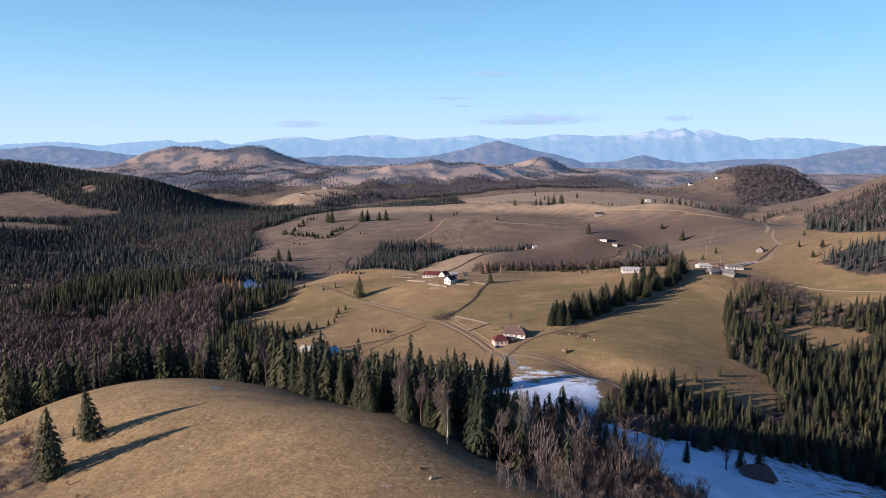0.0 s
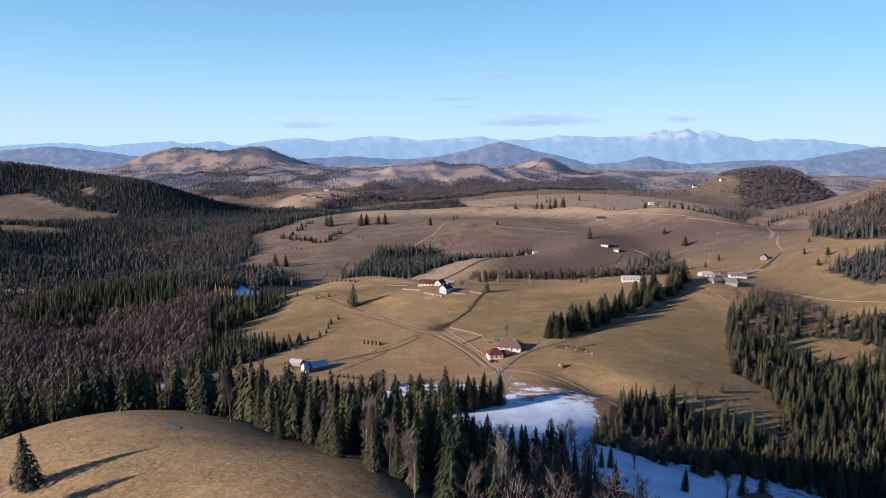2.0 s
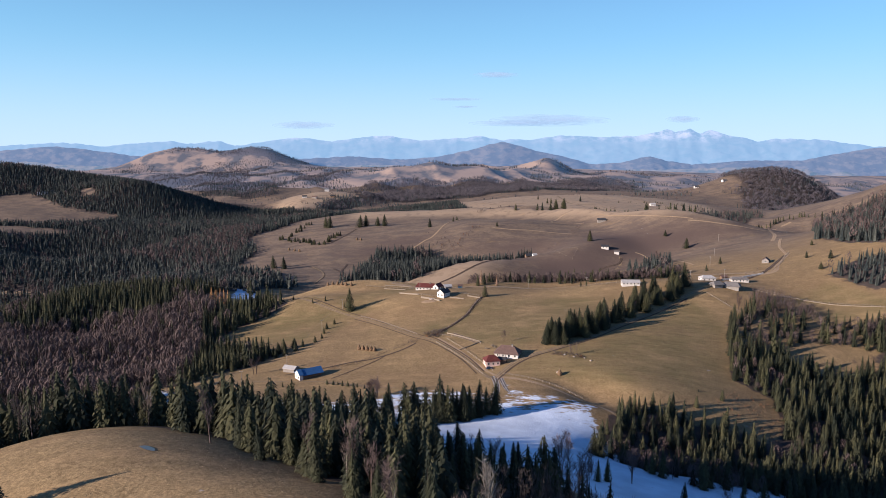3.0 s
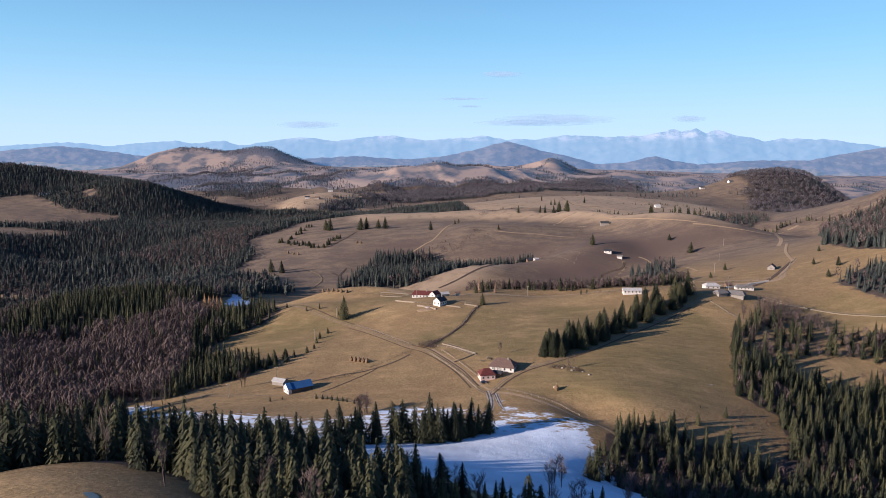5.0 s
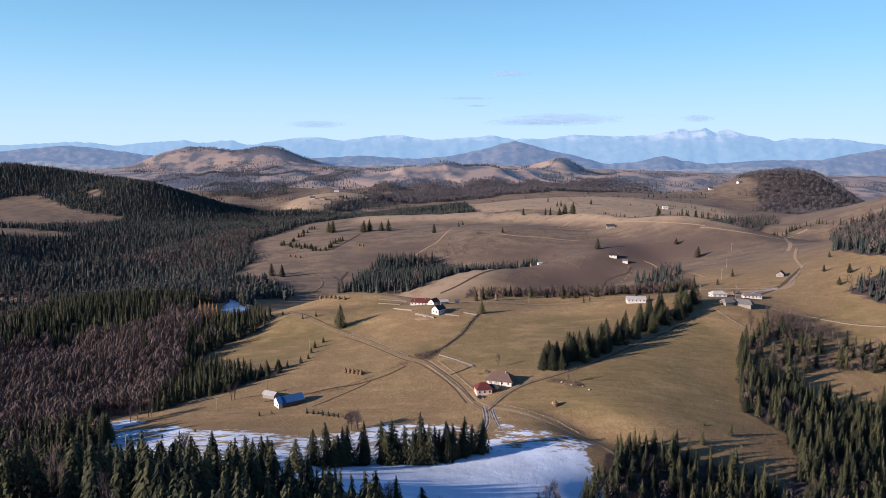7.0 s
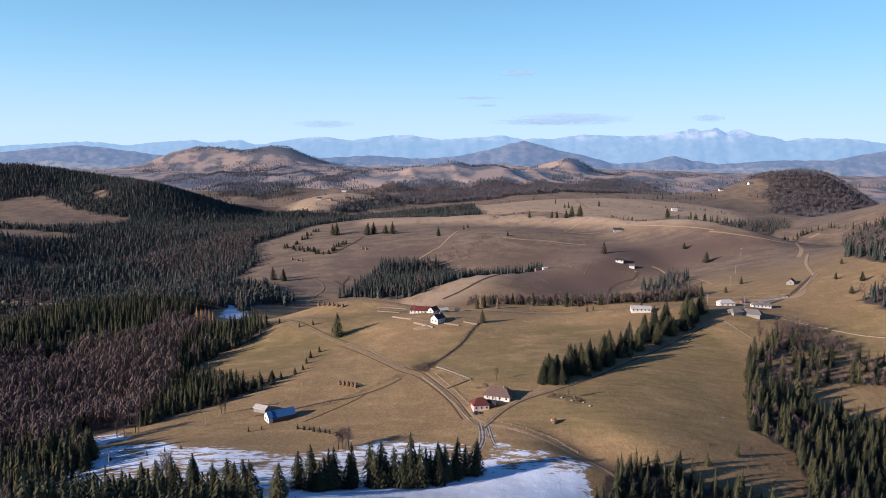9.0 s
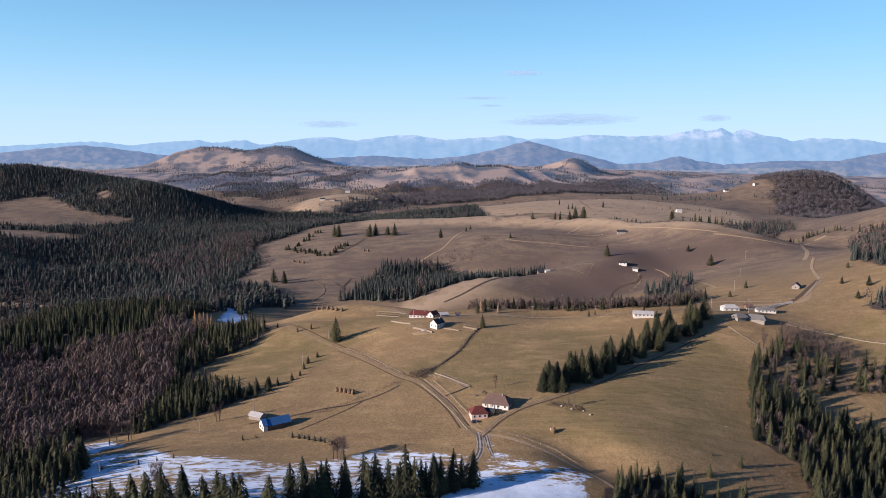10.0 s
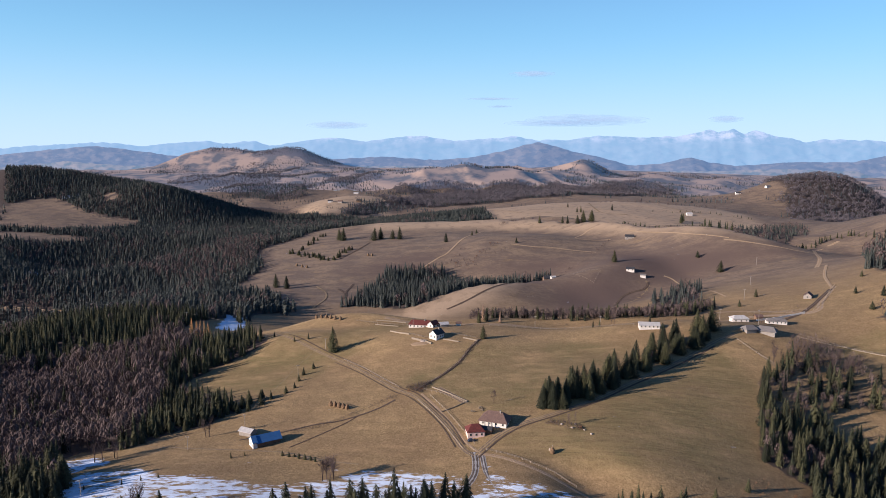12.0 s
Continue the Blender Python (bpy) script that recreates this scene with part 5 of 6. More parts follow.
DARK_ROOF = plain("dark_roof", (0.055, 0.055, 0.06), (0.035, 0.035, 0.04), 0.8, 0.7)
GREY_ROOF = plain("grey_roof", (0.19, 0.175, 0.165), (0.13, 0.12, 0.115), 1.0, 0.95)
WHITE_ROOF = plain("frosted_roof", (0.46, 0.44, 0.42), (0.34, 0.325, 0.31), 1.4, 0.9)
GLASS = Shade("window_glass", 0.08).colour((0.02, 0.025, 0.03)).m
GLASS.node_tree.nodes["Principled BSDF"].inputs["Specular IOR Level"].default_value = 0.5
FRAME = plain("painted_frame", (0.62, 0.58, 0.52), (0.5, 0.46, 0.4), 0.5)


def block(bm, x0, x1, y0, y1, z0, z1, bevel=0.0):
    v = [bm.verts.new((x, y, z)) for z in (z0, z1) for x, y in ((x0, y0), (x1, y0), (x1, y1), (x0, y1))]
    for f in ((3, 2, 1, 0), (4, 5, 6, 7), (0, 1, 5, 4), (1, 2, 6, 5), (2, 3, 7, 6), (3, 0, 4, 7)):
        bm.faces.new([v[i] for i in f])
    return bm


def box(*size):
    return block(bmesh.new(), *size)


def prism(L, W, z, rise, hip, over, thick):
    """A roof along x: gable (hip 0) or hipped, with eaves and thickness."""
    bm = bmesh.new()
    a, c = L / 2 + over, W / 2 + over
    drop = rise * over / (W / 2)
    for dz in (0, thick):
        e = [bm.verts.new((x, y, z - drop + dz)) for x, y in ((-a, -c), (a, -c), (a, c), (-a, c))]
        r = [bm.verts.new((x, 0, z + rise + dz)) for x in (-a + hip, a - hip)]
        fs = [(e[0], e[1], r[1], r[0]), (e[2], e[3], r[0], r[1])]
        fs += [(e[1], e[2], r[1]), (e[3], e[0], r[0])] if hip else []
        for f in fs:
            bm.faces.new(f)
    bm.verts.ensure_lookup_table()
    v = bm.verts
    ring = [0, 1, 5, 2, 3, 4] if not hip else [0, 1, 2, 3]
    for i, j in zip(ring, ring[1:] + ring[:1]):
        bm.faces.new((v[i], v[j], v[j + 6], v[i + 6]))
    bmesh.ops.recalc_face_normals(bm, faces=bm.faces)
    return bm


def walls(L, W, h, rise, hip):
    """Walls with gables, as one shell sunk into the ground."""
    bm = bmesh.new()
    if hip:
        return block(bm, -L / 2, L / 2, -W / 2, W / 2, -1.5, h)
    prof = [(-W / 2, -1.5), (W / 2, -1.5), (W / 2, h), (0, h + rise), (-W / 2, h)]
    ends = [[bm.verts.new((x, y, z)) for y, z in prof] for x in (-L / 2, L / 2)]
    bm.faces.new(ends[0][::-1])
    bm.faces.new(ends[1])
    for k in range(5):
        bm.faces.new((ends[0][k], ends[0][(k + 1) % 5], ends[1][(k + 1) % 5], ends[1][k]))
    bmesh.ops.recalc_face_normals(bm, faces=bm.faces)
    return bm


def window(house, x, y, z, w, h, along):
    """A window in a wall: frame, glass and sill; along: whether the wall runs along x."""
    def plate(u, v, d0, d1):
        return box(x - u, x + u, y + d0, y + d1, z - v, z + v) if along else box(x + d0, x + d1, y - u, y + u, z - v, z + v)
    s = (1 if y > 0 else -1) if along else (1 if x > 0 else -1)
    lo, hi = sorted((-0.05 * s, 0.06 * s))
    f = part("window", plate(w / 2 + 0.09, h / 2 + 0.09, lo, hi), FRAME, house)
    lo, hi = sorted((-0.02 * s, 0.08 * s))
    part("pane", plate(w / 2, h / 2, lo, hi), GLASS, f, "dark glass pane")


def house(name, label, x, y, turn, L, W, h, rise, wall, roof, hip=0.0, over=0.6, wins=0, gable_wins=0, chimney=False, door=False, storeys=1):
    top = new(name)
    top.matrix_basis = pose(x, y, ground_z(x, y), 0, 0, turn)
    tagged(top, label, "house" if h > 2.3 and wins else "shed")
    part("wall", walls(L, W, h, rise, hip), wall, top)
    part("roof", prism(L, W, h + 0.02, rise, hip, over, 0.18), roof, top)
    for s in range(storeys):
        z = 1.5 + 2.7 * s
        for k in range(wins):
            px = -L / 2 + L * (k + 0.5) / wins
            for side in (-1, 1):
                if not (door and side < 0 and k == wins // 2 and s == 0):
                    window(top, px, side * W / 2, z, 0.85, 1.05, True)
    for k in range(gable_wins):
        py = -W / 2 + W * (k + 0.5) / gable_wins
        for s in range(storeys):
            for side in (-1, 1):
                window(top, side * L / 2, py, 1.5 + 2.7 * s, 0.9, 1.2, False)
    if door:
        d = part("door", box(-0.55 + L * 0.5 / max(wins, 1) * 0, 0.55, -W / 2 - 0.06, -W / 2 + 0.04, 0, 2.05), WOOD_WALL, top, "brown wooden door")
    if chimney:
        c = part("chimney", box(L * 0.18, L * 0.18 + 0.7, -0.9, -0.2, h + rise * 0.4, h + rise + 0.9), GREY_WALL, top)
        part("cap", box(L * 0.18 - 0.1, L * 0.18 + 0.8, -1.0, -0.1, h + rise + 0.9, h + rise + 1.05), GREY_ROOF, c)
    return top


house("farmhouse", "small pink farmhouse with a hipped maroon roof", 36, 430, 12, 8.6, 7.2, 3.2, 2.6, PINK_WALL, RED_ROOF, 3.0, 0.5, 3, 2)
brown = house("farmhouse", "large farmhouse with a hipped brown roof beside the track", 46.5, 441, -16, 14.5, 9.5, 3.0, 3.6, WHITE_WALL, BROWN_ROOF, 4.2, 0.8, 4, 2, True)
for k in range(4):
    part("porch_post", box(-5.6 + 1.9 * k, -5.3 + 1.9 * k, -6.0, -5.7, -0.5, 2.6), FRAME, brown)
house("lean_to", "dark wooden lean-to between the farmhouses", 42.5, 431.5, -16, 5.0, 4.0, 2.3, 1.0, WOOD_WALL, DARK_ROOF, 0, 0.4)
house("white_house", "white house with a dark gable roof above a terrace", 6, 571, 52, 8.2, 6.8, 3.4, 2.7, WHITE_WALL, DARK_ROOF, 0, 0.5, 3, 2, True, False, 1)
house("farmhouse", "long white farmhouse with a maroon roof on the ridge", -9, 608, -8, 17, 7.5, 2.8, 2.6, WHITE_WALL, RED_ROOF, 2.0, 0.5, 6, 2, True)
house("annex", "maroon-roofed porch wing of the ridge farm", 1.0, 603, 55, 7, 5.5, 2.6, 2.3, WHITE_WALL, RED_ROOF, 0, 0.4, 2, 1)
house("shed", "small grey sheet-roofed shed by the ridge farm", 9, 604, 20, 6, 5, 2.4, 1.2, GREY_WALL, WHITE_ROOF)
house("shed", "small white outhouse by the ridge road", 20, 610, 10, 3.4, 2.6, 2.3, 0.8, WHITE_WALL, BROWN_ROOF)
house("barn", "timber barn with a bright blue sheet roof", -73.5, 430.4, 36, 12, 6.6, 2.9, 2.3, WOOD_WALL, BLUE_ROOF, 0, 0.9)
gab = house("stable", "white plastered stable front below the blue roof", -79.5, 425.8, 36, 2.2, 7.2, 3.2, 2.5, WHITE_WALL, BLUE_ROOF, 0, 0.25, 0, 2)
house("shed", "small shed with a pale sheet roof", -88, 442, -22, 8, 5, 2.4, 1.3, GREY_WALL, WHITE_ROOF, 0, 0.5)
house("farm_building", "long low building with a pale roof behind the spruces", 157, 580, -3, 14, 6, 2.4, 1.7, WHITE_WALL, WHITE_ROOF, 0, 0.5, 5, 1)
house("barn", "weathered grey barn with a grey roof", 239, 581, -28, 12.0, 7.4, 2.6, 2.2, GREY_WALL, GREY_ROOF, 2.5, 1.1)
house("barn", "low grey outbuilding by the barn", 226.5, 580, 20, 8, 6.4, 2.4, 1.9, GREY_WALL, GREY_ROOF, 2.0, 1.0)
house("farm_building", "white building with a pale roof at the ridge farm", 233, 618, 5, 12, 7.5, 2.9, 1.9, WHITE_WALL, WHITE_ROOF, 3, 0.5, 3, 2)
house("farm_building", "long low pale building with dark doorways", 258, 612, -4, 14, 5.8, 2.6, 1.6, WHITE_WALL, GREY_ROOF, 2, 0.5, 5, 1)
house("shed", "small brown shed at the ridge farm", 251, 628, 10, 5, 4, 2.4, 1.4, WOOD_WALL, BROWN_ROOF)
house("cottage", "small grey timber cottage with a steep brown roof", 312, 683, 60, 8, 6, 2.5, 2.4, GREY_WALL, BROWN_ROOF, 0, 0.5, 2, 1)
house("cottage", "small white cottage on the shaded hillside", 210, 911, -10, 9, 6, 2.5, 1.9, WHITE_WALL, DARK_ROOF, 0, 0.5, 2, 1)
house("shed", "pale shed below the hillside cottage", 223, 902, -10, 6, 4, 2.6, 1.0, WHITE_WALL, GREY_ROOF)
house("cottage", "small dark cottage on the hillside", 112, 906, 15, 8, 6, 2.8, 2.6, WOOD_WALL, DARK_ROOF, 0, 0.5, 2, 1)
house("shed", "white shed beside the dark cottage", 119, 901, 15, 5, 4, 2.4, 1.0, WHITE_WALL, WHITE_ROOF)
house("cottage", "far cottage at the hill brow", 243, 1087, -5, 12, 7, 3.0, 2.4, GREY_WALL, DARK_ROOF, 0, 0.5, 2, 1)
house("cottage", "far white cottage in the valley", -438, 2198, 10, 14, 9, 4, 3, WHITE_WALL, DARK_ROOF, 0, 0.6, 2, 1)
house("cottage", "far cottage in the valley", -405, 2191, -10, 14, 9, 4, 3, GREY_WALL, BROWN_ROOF, 0, 0.6, 2, 1)
house("cottage", "far dark cottage in the valley", -355, 2224, 5, 13, 9, 4, 3, WOOD_WALL, DARK_ROOF, 0, 0.6, 2, 1)
house("cottage", "bright white cottage on the far slope", -481, 2850, 5, 18, 12, 5, 3, WHITE_WALL, WHITE_ROOF, 0, 0.6, 2, 1)
house("cottage", "far white cottage by the bend", 492, 1680, 5, 12, 8, 4, 3, WHITE_WALL, WHITE_ROOF, 0, 0.6, 2, 1)
house("cottage", "far cottage on the sunny slope", 810, 2297, 5, 14, 9, 4, 3, WHITE_WALL, DARK_ROOF, 0, 0.6, 2, 1)
house("cottage", "far cottage below the wooded dome", 896, 2291, 25, 16, 9, 4, 3, WHITE_WALL, GREY_ROOF, 0, 0.6, 2, 1)
house("hay_barn", "old dark-roofed hay barn standing in the snow", 125, 263, -12, 11, 8, 2.4, 3.2, WOOD_WALL, BROWN_ROOF, 3.2, 1.0)


# ---- fences, poles, ricks ----
POLE_WOOD = plain("weathered_pole", (0.34, 0.30, 0.26), (0.24, 0.21, 0.18), 0.4)
PALE_RAIL = plain("pale_rail", (0.34, 0.285, 0.225), (0.24, 0.195, 0.15), 0.5)
RICK = plain("old_hay", (0.20, 0.13, 0.075), (0.12, 0.08, 0.045), 0.35, bump=0.05)
CERAMIC = plain("insulator", (0.5, 0.5, 0.48), (0.4, 0.4, 0.38), 0.1, 0.3)


def fence(label, points, gap=3.2, tall=1.15, rails=2, material=None):
    """A post and rail fence along plan points; every post and rail is a part."""
    material = material or PALE_RAIL
    top = new("fence")
    tagged(top, label, "fence", "pasture fences")
    top.location = (points[0][0], points[0][1], ground_z(*points[0]))
    o = Vector(top.location)
    spots = []
    for a, c in zip(points, points[1:]):
        n = max(1, int(math.hypot(c[0] - a[0], c[1] - a[1]) / gap))
        spots += [(a[0] + (c[0] - a[0]) * k / n, a[1] + (c[1] - a[1]) * k / n) for k in range(n)]
    spots.append(points[-1])
    post = bpy.data.meshes.new("post")
    bm = box(-0.09, 0.09, -0.09, 0.09, -0.4, tall)
    bm.to_mesh(post)
    bm.free()
    post.materials.append(material)
    feet = [Vector((px, py, ground_z(px, py))) for px, py in spots]
    for f in feet:
        p = part("post", post, material, top)
        p.matrix_basis = pose(*(f - o), pick.normal() * 2, pick.normal() * 2, pick.random() * 90)
    for a, c in zip(feet, feet[1:]):
        for k in range(rails):
            z = tall * (0.9 - 0.42 * k)
            verts, tris = [], []
            stick(verts, tris, a - o + Vector((0, 0, z)), c - o + Vector((0, 0, z + pick.normal() * 0.04)), 0.075, 0.065)
            part("rail", mesh_of("rail", verts, tris, np.zeros(len(verts)), material), material, top)
    return top


fence("weathered rail fence along the farm garden", [(3, 492), (12, 486), (22, 477), (31, 466)])
fence("weathered rail fence beside the dirt track", [(-58, 556), (-40, 536), (-24, 514), (-12, 498)], 4)
fence("weathered rail fence below the track", [(2, 476), (12, 457), (22, 436), (30, 416)], 4)
fence("rail fence beside the farm lane", [(9, 481), (19, 460), (29, 437), (36, 420)], 4)
fence("rail fence along the pasture edge", [(-1, 491), (13, 512), (23, 532), (31, 556), (37, 570)], 4.5)
fence("pale plank fence in front of the white house", [(-22, 588), (-12, 580), (-3, 572), (6, 568)], 2.6, 1.3)
fence("pale fence behind the ridge farm", [(-62, 626), (-48, 622), (-34, 618), (-20, 616)], 3.2, 1.3)
fence("rail fence round the ridge farm garden", [(16, 578), (26, 574), (34, 571)], 3.5)
fence("pale fence along the ridge road", [(44, 607), (70, 604), (100, 600), (125, 594), (148, 588)], 6, 1.2)
fence("pale fence beside the ridge road", [(250, 648), (272, 646), (295, 646)], 5, 1.4)
fence("long pale fence across the far pasture", [(266, 588), (280, 581), (296, 573), (315, 562), (340, 548)], 5, 1.2)
fence("rail fence along the snow lane", [(42, 413), (52, 408), (63, 402), (74, 397), (83, 389)], 4)
fence("rail fence up to the cottage", [(300, 645), (318, 668), (334, 694), (350, 718)], 5, 1.3)
fence("rail fence below the ridge barn", [(214, 566), (222, 552), (230, 538)], 5)
fence("rail fence of a hillside paddock", [(142, 899), (154, 911), (174, 904), (163, 879), (142, 899)], 8, 1.4, 1)


def utility_pole(x, y, tall, turn):
    top = new("utility_pole")
    tagged(top, "weathered utility pole with a crossarm and insulators", "pole", "utility poles")
    top.matrix_basis = pose(x, y, ground_z(x, y), 0, 0, turn)
    verts, tris = [], []
    stick(verts, tris, (0, 0, -0.5), (0, 0, tall), 0.20, 0.13)
    part("shaft", mesh_of("shaft", verts, tris, np.zeros(len(verts)), POLE_WOOD), POLE_WOOD, top)
    arm = part("crossarm", box(-1.0, 1.0, -0.09, 0.09, tall - 0.6, tall - 0.42), POLE_WOOD, top)
    for k in (-0.85, 0.0, 0.85):
        part("insulator", box(k - 0.07, k + 0.07, -0.07, 0.07, tall - 0.42, tall - 0.2), CERAMIC, arm)
    return top


for px, py, tall in ((-92, 449, 9), (-113, 422, 7.5), (-85, 534, 8), (-76, 577, 8), (-139, 369, 7.5), (241, 601, 11), (189, 648, 10), (268, 706, 10), (79, 618, 9), (128, 612, 9), (222, 628, 9), (-14, 600, 8), (-225, 678, 11), (-330, 735, 11), (-480, 935, 12), (300, 780, 9), (350, 900, 9)):
    utility_pole(px, py, tall, pick.uniform(-30, 30))


def wire(a, b2, sag):
    """A slack wire between two pole tops."""
    verts, tris = [], []
    pts = [Vector(a).lerp(Vector(b2), k / 10) - Vector((0, 0, sag * 4 * (k / 10) * (1 - k / 10))) for k in range(11)]
    for p, q in zip(pts, pts[1:]):
        stick(verts, tris, p, q, 0.035, 0.035)
    ob = new("power_line", mesh_of("power_line", verts, tris, np.zeros(len(verts)), POLE_WOOD))
    tagged(ob, "slack power line between two utility poles", "power line", "power lines")


tops = [(px, py, ground_z(px, py) + tall - 0.2) for px, py, tall in ((-480, 935, 12), (-330, 735, 11), (-225, 678, 11), (-76, 577, 8), (-85, 534, 8), (-92, 449, 9), (-113, 422, 7.5), (-139, 369, 7.5))]
for a, c in zip(tops, tops[1:]):
    wire(a, c, 1.5)


def hay_rick(x, y, tall):
    """A shaggy rick of hay round a pole."""
    top = new("hay_rick")
    tagged(top, "dark weathered hay rick round a pole", "hay rick", "hay ricks")
    top.matrix_basis = pose(x, y, ground_z(x, y), 0, 0, pick.random() * 360)
    bm = bmesh.new()
    rings, n = [], 9
    for q, w in ((-0.05, 0.34), (0.15, 0.40), (0.4, 0.36), (0.65, 0.25), (0.85, 0.12)):
        rings.append([bm.verts.new((w * tall * (1 + pick.normal() * 0.09) * math.cos(6.283 * k / n), w * tall * (1 + pick.normal() * 0.09) * math.sin(6.283 * k / n), tall * (q + pick.normal() * 0.02))) for k in range(n)])
    tip = bm.verts.new((0, 0, tall))
    for r0, r1 in zip(rings, rings[1:]):
        for k in range(n):
            bm.faces.new((r0[k], r0[(k + 1) % n], r1[(k + 1) % n], r1[k]))
    for k in range(n):
        bm.faces.new((rings[-1][k], rings[-1][(k + 1) % n], tip))
    part("hay", bm, RICK, top)
    part("pole", box(-0.05, 0.05, -0.05, 0.05, 0, tall * 1.2), POLE_WOOD, top)


for px, py in ((-50, 477.5), (-47.2, 476), (-44.4, 474.5), (-41.6, 473), (-39, 471.5), (74, 411), (-99, 643), (-94, 640), (-89, 637), (-85, 634.5), (-81, 632), (-76, 630), (-213, 1025), (-223, 1034), (-205, 1019), (-121, 1057), (-127, 1060)):
    hay_rick(px, py, 3.4 if py < 1000 else 4.4)


# ---- grass tussocks on the knoll ----
def tuft(seed):
    """A low tussock: a ragged mound of dry blades, blown over to one side."""
    r = np.random.default_rng(seed)
    verts, tris = [], []
    n = 4
    top = (0.25 + 0.2 * r.random(), 0.1 * r.normal(), 0.8 + 0.2 * r.random())
    rim = [((0.62 + 0.30 * r.random()) * math.cos(6.283 * k / n), (0.34 + 0.20 * r.random()) * math.sin(6.283 * k / n), -0.15) for k in range(n)]
    for k in range(n):
        i = len(verts)
        verts += [rim[k], rim[(k + 1) % n], top]
        tris.append((i, i + 1, i + 2))
    return np.array(verts), np.array(tris)


STRAW = foliage("dry_straw", (0.25, 0.175, 0.085), (0.37, 0.265, 0.132))
KNOLL_GRASS = [(-130, 120), (-118, 168), (-98, 190), (-75, 199), (-45, 185), (-25, 166), (-5, 142), (10, 122), (24, 112), (30, 95), (20, 60), (-40, 60), (-100, 80)]
x, y = planted(KNOLL_GRASS, 0.52, (), 31, 0.10)
ob = wood("grass_tussocks", "tussocks of dry straw-coloured grass on the knoll", x, y, (0.14, 0.40), [tuft(60 + k) for k in range(6)], STRAW, 32, 2.0)
tagged(ob, category="grass")


# ---- brush pile, stones and logs on the pasture ----
def heap(name, label, category, x, y, wide, tall, count, material, seed, long=1.2):
    """A heap of crossed sticks on the grass."""
    r = np.random.default_rng(seed)
    top = new(name)
    tagged(top, label, category)
    top.matrix_basis = pose(x, y, ground_z(x, y), 0, 0, r.random() * 360)
    for k in range(count):
        verts, tris = [], []
        d = math.sqrt(r.random()) * wide
        a, t = r.random() * 6.28, r.random() * 6.28
        p = Vector((d * math.cos(a), 0.6 * d * math.sin(a), 0.05 + tall * max(0.0, 1 - d / wide) * r.random()))
        e = p + Vector((math.cos(t), math.sin(t), 0.25 * r.normal())) * long * (0.6 + 0.6 * r.random())
        e.z = max(e.z, 0.03)
        stick(verts, tris, p, e, 0.09, 0.04)
        part("branch", mesh_of("branch", verts, tris, np.zeros(len(verts)), material), material, top)
    return top


def stone(name, label, category, x, y, size, material, seed, flat=0.7):
    r = np.random.default_rng(seed)
    bm = bmesh.new()
    bmesh.ops.create_icosphere(bm, subdivisions=2, radius=size)
    for v in bm.verts:
        v.co *= 1 + 0.35 * noise.noise(v.co / size + Vector((seed, 0, 0)))
        v.co.z *= flat
    mesh = bpy.data.meshes.new(name)
    bm.to_mesh(mesh)
    bm.free()
    mesh.materials.append(material)
    ob = new(name, mesh)
    ob.matrix_basis = pose(x, y, ground_z(x, y) + size * flat * 0.45, 0, 0, r.random() * 360)
    return tagged(ob, label, category)


STONE = plain("field_stone", (0.42, 0.36, 0.30), (0.26, 0.21, 0.17), 0.5, bump=0.03)
BRANCHES = plain("cut_branches", (0.24, 0.18, 0.13), (0.15, 0.11, 0.08), 0.4)
heap("brush_pile", "heap of pale cut branches on the pasture", "brush pile", 76, 439, 3.4, 1.2, 60, BRANCHES, 1, 2.0)
heap("brush_pile", "low heap of brown branches beside a bare tree", "brush pile", 90, 434, 3.0, 1.0, 50, BARK, 2, 1.9)
plant(BARES, 85, 436, 5.5, 1.3)
for k, (sx, sy, size) in enumerate(((81, 437, 0.7), (86, 433, 0.8), (92, 431, 0.6), (95, 427, 0.7), (88, 437, 0.5))):
    stone("boulder", "grey-brown field stone in the grass", "stone", sx, sy, size, STONE, k)
stone("boulder", "pale upright stone standing on the pasture", "stone", 73, 413, 0.6, STONE, 9, 1.3)
stone("tree_stump", "pale cut stump on the grassy knoll", "stump", -2, 113, 0.36, STONE, 12, 0.9)
stone("tree_stump", "dark mossy stump on the grassy knoll", "stump", -4, 116.5, 0.4, BARK, 13, 0.6)
stone("boulder", "grey stone in the dry grass", "stone", -80, 118, 0.6, STONE, 14, 0.6)
for k, (sx, sy) in enumerate(((-72, 127), (-67, 121), (-88, 116))):
    plant(BUSHES[:1], sx, sy, 1.4, 1.6)
stone("rubble_mound", "bare earth mound below the white house", "mound", -3, 566, 2.6, STONE, 16, 0.3)


WATER = Shade("puddle_water", 0.3).colour((0.05, 0.055, 0.06)).m
WATER.node_tree.nodes["Principled BSDF"].inputs["Specular IOR Level"].default_value = 0.3
bm = bmesh.new()
rim = []
for k in range(28):
    a = 6.283 * k / 28
    q = 1 + 0.35 * noise.noise((math.cos(a) * 1.3, math.sin(a) * 1.3, 5.0))
    px, py = -56.5 + q * (3.0 * math.cos(a) * 0.80 + 0.9 * math.sin(a) * 0.6), 168 + q * (0.9 * math.sin(a) * 0.80 - 3.0 * math.cos(a) * 0.6)
    rim.append(bm.verts.new((px, py, ground_z(px, py) + 0.10)))
bm.faces.new(rim)
puddle = bpy.data.meshes.new("puddle")
bm.to_mesh(puddle)
bm.free()
puddle.materials.append(WATER)
tagged(new("puddle", puddle), "small dark puddle on the top of the knoll", "puddle", kind="structure")


